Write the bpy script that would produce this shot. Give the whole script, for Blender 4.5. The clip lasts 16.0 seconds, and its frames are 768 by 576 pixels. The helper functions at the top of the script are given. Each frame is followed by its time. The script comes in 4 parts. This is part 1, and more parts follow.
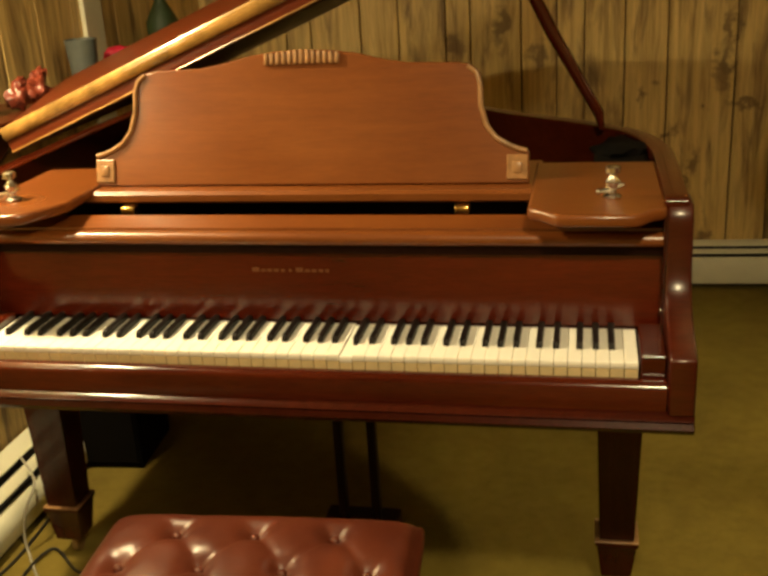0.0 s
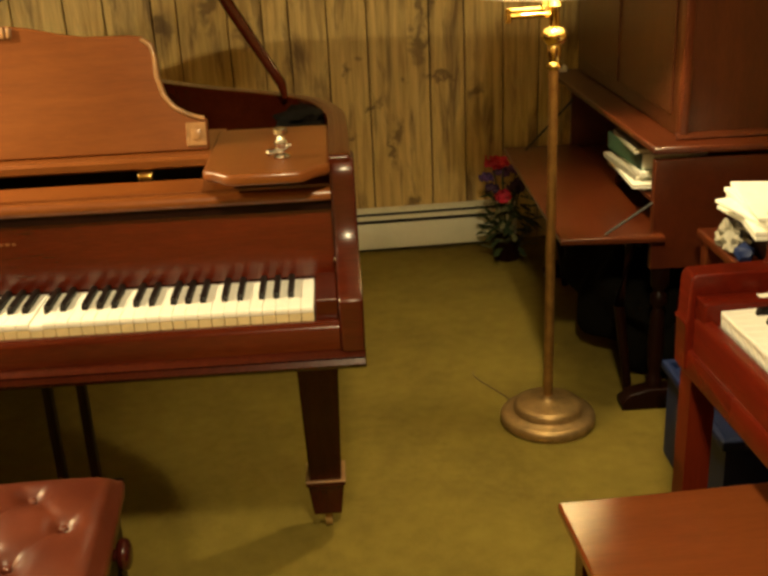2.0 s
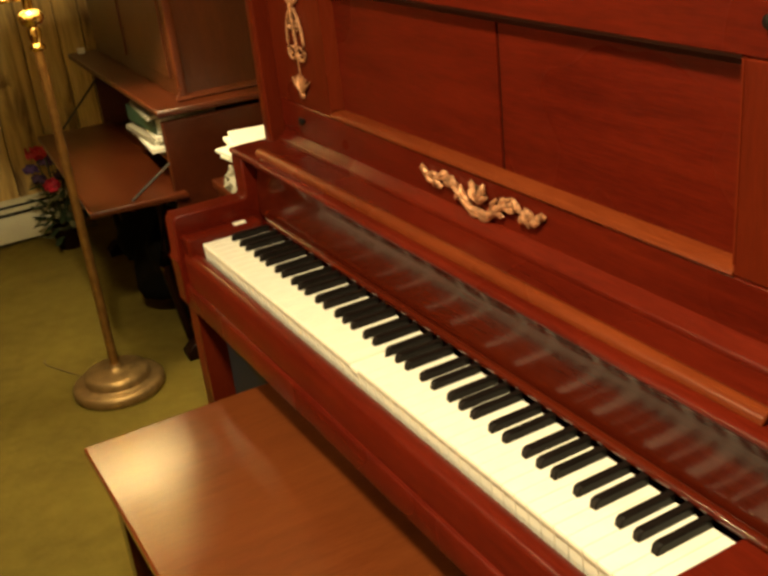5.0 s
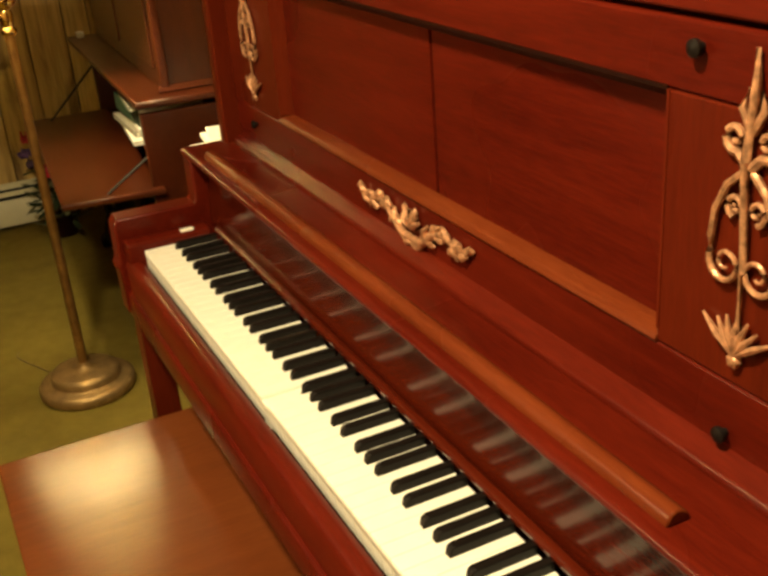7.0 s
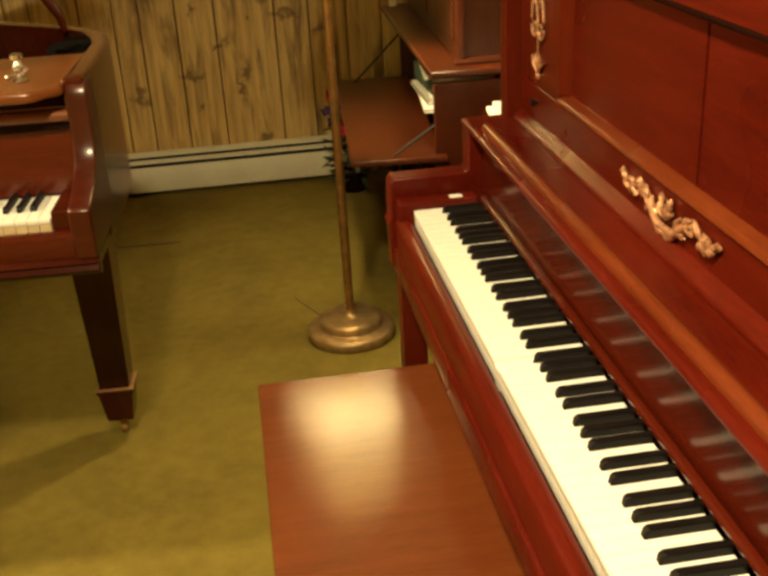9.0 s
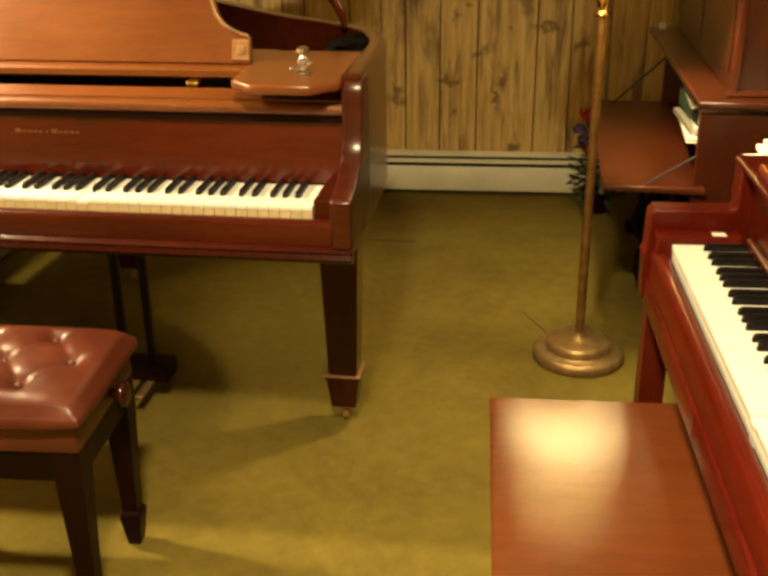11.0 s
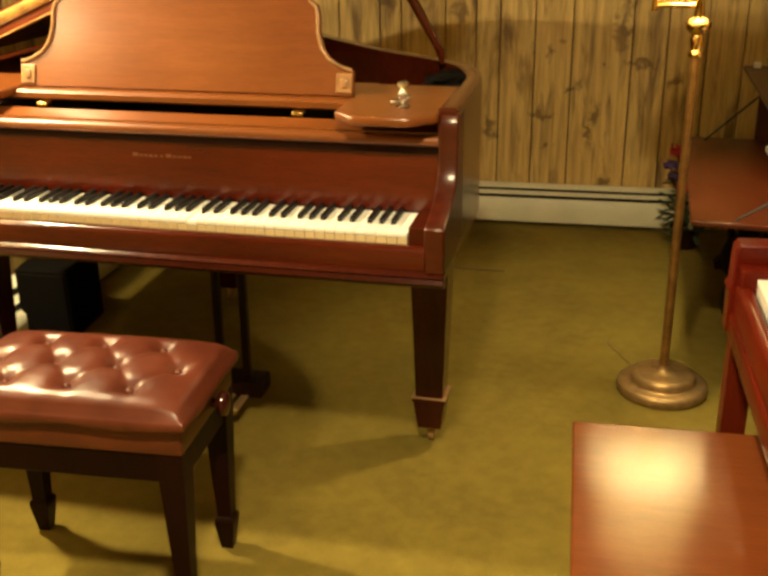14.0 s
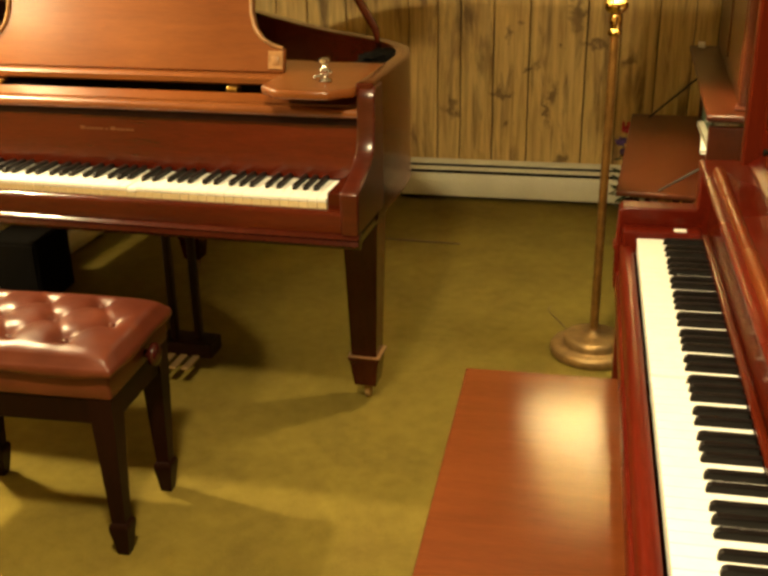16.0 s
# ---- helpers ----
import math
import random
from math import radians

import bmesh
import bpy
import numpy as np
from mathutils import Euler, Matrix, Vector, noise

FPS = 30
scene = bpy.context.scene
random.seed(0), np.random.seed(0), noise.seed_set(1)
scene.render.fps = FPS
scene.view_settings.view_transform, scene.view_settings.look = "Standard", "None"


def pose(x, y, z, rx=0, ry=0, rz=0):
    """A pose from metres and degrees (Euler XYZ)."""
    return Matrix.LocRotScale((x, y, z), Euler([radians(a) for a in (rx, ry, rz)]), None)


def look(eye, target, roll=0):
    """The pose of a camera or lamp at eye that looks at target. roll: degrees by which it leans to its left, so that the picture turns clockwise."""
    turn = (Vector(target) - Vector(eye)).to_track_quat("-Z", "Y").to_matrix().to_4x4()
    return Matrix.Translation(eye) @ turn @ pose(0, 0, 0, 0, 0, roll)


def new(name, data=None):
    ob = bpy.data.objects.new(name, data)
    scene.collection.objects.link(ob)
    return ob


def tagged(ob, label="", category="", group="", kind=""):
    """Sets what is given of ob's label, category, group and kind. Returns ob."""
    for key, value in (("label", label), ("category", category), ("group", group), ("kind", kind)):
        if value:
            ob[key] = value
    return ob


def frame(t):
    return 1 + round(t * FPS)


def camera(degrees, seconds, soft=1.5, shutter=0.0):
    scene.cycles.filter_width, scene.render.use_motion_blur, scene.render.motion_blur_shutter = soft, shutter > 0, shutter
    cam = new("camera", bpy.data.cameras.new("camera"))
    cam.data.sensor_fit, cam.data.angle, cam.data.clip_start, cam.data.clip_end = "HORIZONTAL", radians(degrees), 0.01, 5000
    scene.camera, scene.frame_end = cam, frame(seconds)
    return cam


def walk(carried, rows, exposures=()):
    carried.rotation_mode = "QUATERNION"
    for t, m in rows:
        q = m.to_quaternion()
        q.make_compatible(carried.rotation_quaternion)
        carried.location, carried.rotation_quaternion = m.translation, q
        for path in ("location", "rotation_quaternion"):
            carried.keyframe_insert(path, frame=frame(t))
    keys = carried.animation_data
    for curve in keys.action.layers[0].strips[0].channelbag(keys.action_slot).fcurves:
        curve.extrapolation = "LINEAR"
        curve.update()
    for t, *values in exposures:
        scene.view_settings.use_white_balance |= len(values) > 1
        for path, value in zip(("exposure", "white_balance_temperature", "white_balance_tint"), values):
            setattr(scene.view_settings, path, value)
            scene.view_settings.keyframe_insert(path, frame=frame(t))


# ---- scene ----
cam = camera(41.8, 16.0, soft=3.2)
PATH = [
    (0, (-0.089, -1.583, 1.448), (-0.482, 0.255, 0.766), -3.4),
    (0.5, (-0.096, -1.564, 1.445), (-0.355, 0.291, 0.743), -3.3),
    (1, (-0.083, -1.564, 1.436), (-0.171, 0.302, 0.721), -3.5),
    (1.5, (-0.028, -1.626, 1.43), (-0.083, 0.237, 0.706), -2.1),
    (2, (0.063, -1.705, 1.428), (0.136, 0.156, 0.7), -2.7),
    (2.5, (0.107, -1.747, 1.426), (0.32, 0.1, 0.689), -4.5),
    (3, (0.137, -1.805, 1.426), (0.5, 0.015, 0.679), -5.6),
    (3.5, (0.173, -1.862, 1.42), (0.694, -0.084, 0.666), -5.3),
    (4, (0.201, -1.89, 1.406), (0.809, -0.143, 0.646), -5.2),
    (4.5, (0.243, -1.923, 1.4), (0.931, -0.222, 0.605), -5.9),
    (5, (0.272, -1.934, 1.404), (1.019, -0.266, 0.592), -6.6),
    (5.2, (0.264, -1.934, 1.406), (1.045, -0.283, 0.591), -6.7),
    (7.3, (0.491, -1.861, 1.378), (1.115, -0.15, 0.552), -3.7),
    (7.5, (0.488, -1.878, 1.377), (1.064, -0.154, 0.543), -3.0),
    (8, (0.516, -1.899, 1.379), (0.871, -0.12, 0.538), -4.3),
    (8.5, (0.521, -1.916, 1.38), (0.772, -0.114, 0.55), -4.1),
    (9, (0.501, -1.939, 1.39), (0.646, -0.121, 0.569), -3.5),
    (9.5, (0.484, -1.921, 1.401), (0.493, -0.095, 0.586), -3.9),
    (9.7, (0.503, -1.896, 1.382), (0.464, -0.064, 0.58), -3.2),
    (11.8, (0.378, -1.957, 1.417), (-0.001, -0.158, 0.628), -0.6),
    (12, (0.366, -1.946, 1.418), (-0.04, -0.151, 0.634), -0.6),
    (12.5, (0.333, -1.932, 1.422), (-0.124, -0.14, 0.66), -1.2),
    (13, (0.335, -1.949, 1.426), (-0.148, -0.159, 0.677), -1.5),
    (13.5, (0.402, -2.011, 1.428), (-0.109, -0.225, 0.687), -0.4),
    (14, (0.438, -2.032, 1.429), (0.001, -0.225, 0.692), -0.7),
    (14.5, (0.423, -2.074, 1.442), (0.04, -0.258, 0.699), -3.3),
    (15, (0.461, -2.116, 1.436), (0.087, -0.3, 0.686), -2.6),
    (15.5, (0.584, -2.137, 1.438), (0.124, -0.346, 0.676), -0.1),
    (16, (0.692, -2.164, 1.437), (0.232, -0.373, 0.675), -1.0),
]
EXPOSURES = [(0.0, -0.68), (0.7, -0.55), (1.5, -0.3), (3.5, -0.1), (5.0, -0.25), (7.5, -0.25), (8.5, -0.15), (9.5, 0.0), (12.0, 0.22), (16.0, 0.16)]
walk(cam, [(t, look(eye, target, roll)) for t, eye, target, roll in PATH], EXPOSURES)

# ---------- world and lights ----------
world = bpy.data.worlds.new("world")
scene.world = world
world.use_nodes = True
world.node_tree.nodes["Background"].inputs[0].default_value = (0.02, 0.015, 0.008, 1)
world.node_tree.nodes["Background"].inputs[1].default_value = 0.2
WARM = (1.0, 0.79, 0.42)


def lamp(name, kind, place, watts, color=WARM, size=0.1, target=None):
    data = bpy.data.lights.new(name, kind)
    data.energy, data.color = watts, color
    if kind == "AREA":
        data.shape, data.size = "DISK", size
    else:
        data.shadow_soft_size = size
    ob = new(name, data)
    ob.matrix_world = look(place, target) if target else Matrix.Translation(place)
    return ob


LAMP = (0.614, 0.82)
lamp("floor_lamp_bulb", "POINT", (LAMP[0] - 0.02, LAMP[1] - 0.02, 1.4), 44, size=0.035)
lamp("wall_lamp_bulb", "AREA", (-1.5, 0.1, 1.8), 56, size=0.1, target=(-1.2, 0.05, 0))
# unseen source of unknown kind, placed by the glare on the music desk
lamp("unseen_west_lamp", "POINT", (-1.54, -0.52, 1.44), 11, size=0.08)
lamp("ceiling_lamp_bulb", "AREA", (0.2, -1.43, 2.3), 78, size=0.2, target=(0.2, -1.4, 0))

# ---------- materials ----------


def material(name):
    m = bpy.data.materials.new(name)
    m.use_nodes = True
    nt = m.node_tree
    return m, nt, nt.nodes, nt.nodes["Principled BSDF"]


def ramp(nt, fac, stops):
    r = nt.nodes.new("ShaderNodeValToRGB")
    while len(r.color_ramp.elements) < len(stops):
        r.color_ramp.elements.new(0.5)
    for e, (p, c) in zip(r.color_ramp.elements, stops):
        e.position, e.color = p, (*c, 1)
    nt.links.new(fac, r.inputs[0])
    return r.outputs[0]


def tex_noise(nt, vec, scale, detail=4.0, rough=0.55, distort=0.0):
    n = nt.nodes.new("ShaderNodeTexNoise")
    n.inputs["Scale"].default_value, n.inputs["Detail"].default_value = scale, detail
    n.inputs["Roughness"].default_value, n.inputs["Distortion"].default_value = rough, distort
    if vec:
        nt.links.new(vec, n.inputs["Vector"])
    return n.outputs["Fac"]


def mapped(nt, scale, source="Object", offset=True):
    tc = nt.nodes.new("ShaderNodeTexCoord")
    mp = nt.nodes.new("ShaderNodeMapping")
    mp.inputs["Scale"].default_value = scale
    nt.links.new(tc.outputs[source], mp.inputs[0])
    if offset:
        oi = nt.nodes.new("ShaderNodeObjectInfo")
        mul = nt.nodes.new("ShaderNodeMath")
        mul.operation = "MULTIPLY"
        mul.inputs[1].default_value = 7.0
        nt.links.new(oi.outputs["Random"], mul.inputs[0])
        nt.links.new(mul.outputs[0], mp.inputs["Location"])
    return mp.outputs[0]


def mix(nt, fac, a, b, blend="MIX"):
    n = nt.nodes.new("ShaderNodeMix")
    n.data_type, n.blend_type = "RGBA", blend
    for value, socket in ((fac, n.inputs[0]), (a, n.inputs[6]), (b, n.inputs[7])):
        if hasattr(value, "is_output"):
            nt.links.new(value, socket)
        else:
            socket.default_value = (*value, 1) if isinstance(value, tuple) else value
    return n.outputs[2]


def bump(nt, p, height, strength, dist=0.01):
    b = nt.nodes.new("ShaderNodeBump")
    b.inputs["Strength"].default_value, b.inputs["Distance"].default_value = strength, dist
    nt.links.new(height, b.inputs["Height"])
    nt.links.new(b.outputs[0], p.inputs["Normal"])


def wood(name, dark, mid, light, stretch=(1.2, 14, 14), rough=0.25, coat=0.3, spec=0.5, ior=1.5):
    m, nt, nodes, p = material(name)
    v = mapped(nt, stretch)
    g = tex_noise(nt, v, 3.0, 6, 0.6, 0.8)
    fine = tex_noise(nt, mapped(nt, tuple(s * 4 for s in stretch)), 6.0, 3, 0.6)
    big = tex_noise(nt, mapped(nt, (1.5, 1.5, 1.5)), 1.6, 2)
    c = ramp(nt, g, [(0.25, dark), (0.5, mid), (0.78, light)])
    c = mix(nt, 0.35, c, ramp(nt, fine, [(0.35, dark), (0.65, light)]))
    c = mix(nt, 0.45, c, ramp(nt, big, [(0.3, tuple(x * 0.75 for x in mid)), (0.7, light)]))
    nt.links.new(c, p.inputs["Base Color"])
    r = nodes.new("ShaderNodeMapRange")
    r.inputs[3].default_value, r.inputs[4].default_value = rough * 0.8, rough * 1.35
    nt.links.new(big, r.inputs[0])
    nt.links.new(r.outputs[0], p.inputs["Roughness"])
    p.inputs["Coat Weight"].default_value, p.inputs["Coat Roughness"].default_value = coat, rough * 0.7
    p.inputs["Coat IOR"].default_value = ior
    p.inputs["Specular IOR Level"].default_value = spec
    bump(nt, p, fine, 0.06, 0.002)
    return m


def plain(name, color, rough=0.5, metal=0.0, vary=0.12, scale=30.0, bumpy=0.05, spec=0.5):
    m, nt, nodes, p = material(name)
    n = tex_noise(nt, mapped(nt, (1, 1, 1)), scale, 4)
    lo = tuple(x * (1 - vary) for x in color)
    hi = tuple(min(1, x * (1 + vary)) for x in color)
    c = ramp(nt, n, [(0.3, lo), (0.7, hi)])
    nt.links.new(c, p.inputs["Base Color"])
    p.inputs["Roughness"].default_value, p.inputs["Metallic"].default_value = rough, metal
    p.inputs["Specular IOR Level"].default_value = spec
    if bumpy:
        bump(nt, p, n, bumpy, 0.003)
    return m


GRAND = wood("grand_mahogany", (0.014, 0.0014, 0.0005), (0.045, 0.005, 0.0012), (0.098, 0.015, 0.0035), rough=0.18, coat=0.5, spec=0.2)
GLOSS = wood("glossy_fallboard_mahogany", (0.022, 0.002, 0.0006), (0.062, 0.0058, 0.0014), (0.115, 0.0135, 0.003), rough=0.21, coat=0.8, spec=0.25, ior=1.5)
ARMW = wood("worn_arm_mahogany", (0.014, 0.0014, 0.0005), (0.045, 0.005, 0.0012), (0.098, 0.015, 0.0035), rough=0.34, coat=0.6, spec=0.3)
GRANDV = wood("grand_mahogany_upright_grain", (0.016, 0.003, 0.0012), (0.034, 0.005, 0.002), (0.06, 0.01, 0.0035), (14, 14, 1.2), rough=0.18, coat=0.2, spec=0.2)
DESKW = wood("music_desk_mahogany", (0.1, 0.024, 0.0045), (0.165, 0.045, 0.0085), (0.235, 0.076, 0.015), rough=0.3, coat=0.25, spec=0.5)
UPRIGHT = wood("upright_mahogany", (0.02, 0.0014, 0.0008), (0.071, 0.005, 0.002), (0.133, 0.0126, 0.0044), rough=0.26, coat=0.04, spec=0.12)
# worn lip and lower moulding, paler because the lamp's highlight is coloured in
UPEDGE = wood("upright_worn_lit_edge", (0.06, 0.008, 0.0025), (0.115, 0.019, 0.005), (0.18, 0.038, 0.01), rough=0.26, coat=0.0, spec=0.15)
UPGLOSS = wood("upright_fallboard_mahogany", (0.024, 0.0022, 0.0009), (0.055, 0.0052, 0.0018), (0.09, 0.011, 0.0032), rough=0.19, coat=0.26, spec=0.15, ior=1.5)
UPRIGHTV = wood("upright_mahogany_standing_grain", (0.036, 0.0034, 0.0014), (0.078, 0.0074, 0.0024), (0.118, 0.0145, 0.0042), (14, 14, 1.2), rough=0.26, coat=0.0, spec=0.1)
BENCHW = wood("bench_mahogany", (0.08, 0.0165, 0.0045), (0.122, 0.029, 0.008), (0.165, 0.046, 0.0125), (14, 1.2, 14), rough=0.13, coat=0.0, spec=0.55)
HUTCHW = wood("secretary_mahogany", (0.03, 0.005, 0.0015), (0.066, 0.012, 0.003), (0.105, 0.023, 0.006), (14, 1.5, 14), rough=0.32, spec=0.35)
HUTCHV = wood("secretary_veneer", (0.022, 0.0045, 0.0018), (0.052, 0.011, 0.003), (0.1, 0.028, 0.007), (9, 9, 1.3), rough=0.34, spec=0.35)
MOULD = plain("pale_worn_moulding_and_glint", (0.29, 0.155, 0.066), 0.28, vary=0.35)
IVORY = plain("ivory", (0.85, 0.84, 0.77), 0.32, vary=0.04)
IVORY_EDGE = plain("aged_key_front", (0.62, 0.5, 0.28), 0.45, vary=0.1)
EBONY = plain("ebony", (0.007, 0.005, 0.0045), 0.42, vary=0.3, spec=0.14)
KNOB = plain("dark_red_lacquer", (0.03, 0.004, 0.003), 0.16, vary=0.2)
# black cloth; also stands for shade in the grand's slide gap and rim corner
BLACK = plain("black_cloth_and_shade", (0.004, 0.0033, 0.0026), 0.95, spec=0.06)
FELT = plain("red_felt", (0.03, 0.004, 0.003), 0.95, spec=0.1)
BRASS = plain("brass", (0.75, 0.52, 0.17), 0.22, 1.0)
OLDBRASS = plain("aged_brass", (0.36, 0.235, 0.1), 0.45, 0.65, vary=0.25)
GILT = plain("gilt_plaster", (0.47, 0.235, 0.13), 0.38, 0.45, vary=0.55, scale=120, bumpy=0.3)
POLEBRASS = plain("tarnished_pole_brass", (0.3, 0.16, 0.045), 0.42, 0.7, vary=0.3)
BRONZE = plain("bronze_plate", (0.35, 0.23, 0.08), 0.4, 0.8)
STEEL = plain("steel", (0.6, 0.58, 0.52), 0.25, 1.0)
HEATER = plain("cream_enamel", (0.68, 0.66, 0.5), 0.45, vary=0.06, scale=8)
DARKGAP = plain("heater_fins_and_slot_shade", (0.03, 0.028, 0.024), 0.7)
PAPER = plain("paper", (0.85, 0.83, 0.74), 0.8, vary=0.04)
INK = plain("gold_lettering", (0.12, 0.04, 0.01), 0.5, 0.0, vary=0.5, scale=300)
# varnished lid edge: the gold tone is lamplight put into its colour
EDGE = plain("lamplit_varnished_edge", (0.33, 0.185, 0.05), 0.2, 0.15, vary=0.6, scale=14, spec=0.9)
# dark furniture wood; on lid, nose strip and panel top it stands for shade
DARKWOOD = wood("dark_stained_wood_and_shade", (0.004, 0.0012, 0.0008), (0.009, 0.0022, 0.0012), (0.018, 0.004, 0.002), (14, 14, 1.2), rough=0.4, coat=0.0, spec=0.12)
GREEN_BOOK = plain("green_cover", (0.02, 0.06, 0.035), 0.5)
GREY_BOOK = plain("grey_cover", (0.3, 0.28, 0.22), 0.6)
BLUE = plain("blue_plastic", (0.008, 0.018, 0.075), 0.5, spec=0.25)
REDF = plain("red_petal", (0.5, 0.01, 0.04), 0.6, vary=0.3)
PURPLE = plain("purple_petal", (0.1, 0.05, 0.22), 0.6, vary=0.3)
PLUM = plain("plum_petal", (0.035, 0.012, 0.045), 0.7, vary=0.4)
PALELEAF = plain("pale_leaf", (0.13, 0.13, 0.06), 0.6, vary=0.3)
LEAF = plain("leaf_green", (0.025, 0.045, 0.015), 0.6, vary=0.3)
CEIL = plain("ceiling_board", (0.38, 0.33, 0.24), 0.9)
WIRE = plain("dark_wire", (0.015, 0.013, 0.01), 0.5)
GREYPL = plain("grey_plastic", (0.09, 0.1, 0.09), 0.5)
FIGURE = plain("painted_pottery", (0.16, 0.03, 0.015), 0.3, vary=0.6, scale=40)
LIDWOOD = wood("lid_mahogany", (0.03, 0.004, 0.0012), (0.07, 0.011, 0.003), (0.11, 0.022, 0.006), rough=0.3, coat=0.0, spec=0.15)


def leather():
    m, nt, nodes, p = material("oxblood_leather")
    n = tex_noise(nt, mapped(nt, (1, 1, 1)), 140, 3)
    big = tex_noise(nt, mapped(nt, (1, 1, 1)), 9, 3)
    c = ramp(nt, big, [(0.3, (0.066, 0.0132, 0.006)), (0.7, (0.11, 0.0255, 0.0115))])
    nt.links.new(c, p.inputs["Base Color"])
    p.inputs["Roughness"].default_value = 0.34
    bump(nt, p, n, 0.16, 0.002)
    return m


LEATHER = leather()


def carpet():
    m, nt, nodes, p = material("olive_carpet")
    v = mapped(nt, (1, 1, 1), offset=False)
    fine = tex_noise(nt, v, 260, 3, 0.7)
    blot = tex_noise(nt, v, 2.6, 5, 0.62)
    mid = tex_noise(nt, v, 22, 4, 0.6)
    c = ramp(nt, blot, [(0.28, (0.118, 0.085, 0.013)), (0.5, (0.208, 0.155, 0.022)), (0.72, (0.27, 0.207, 0.03))])
    wear = tex_noise(nt, v, 1.15, 6, 0.68, 0.5)
    c = mix(nt, ramp(nt, wear, [(0.47, (0.0, 0.0, 0.0)), (0.66, (0.62, 0.62, 0.62))]), c, (0.115, 0.07, 0.014))
    c = mix(nt, 0.3, c, ramp(nt, mid, [(0.35, (0.1, 0.075, 0.018)), (0.65, (0.22, 0.165, 0.04))]))
    c = mix(nt, 0.3, c, ramp(nt, fine, [(0.3, (0.08, 0.06, 0.014)), (0.7, (0.25, 0.19, 0.045))]))
    nt.links.new(c, p.inputs["Base Color"])
    p.inputs["Roughness"].default_value = 1.0
    p.inputs["Specular IOR Level"].default_value = 0.1
    bump(nt, p, fine, 0.5, 0.006)
    return m


CARPET = carpet()


# knots of the north wall: place along it, height, half width, half height
KNOTS = [(0.125, 0.77, 0.03, 0.03), (0.325, 0.5, 0.03, 0.055), (0.37, 0.19, 0.03, 0.03), (-0.14, 0.43, 0.035, 0.04), (0.115, 0.35, 0.022, 0.03),
         (0.41, 0.87, 0.03, 0.1), (0.23, 0.63, 0.032, 0.025), (0.5, 0.72, 0.06, 0.018), (0.66, 0.66, 0.04, 0.035), (0.28, 0.42, 0.012, 0.07),
         (-0.28, 0.93, 0.035, 0.05), (-0.6, 0.97, 0.03, 0.06), (0.35, 0.72, 0.012, 0.016), (0.43, 1.0, 0.022, 0.09), (-0.42, 1.05, 0.03, 0.1), (0.08, 0.5, 0.05, 0.015)]


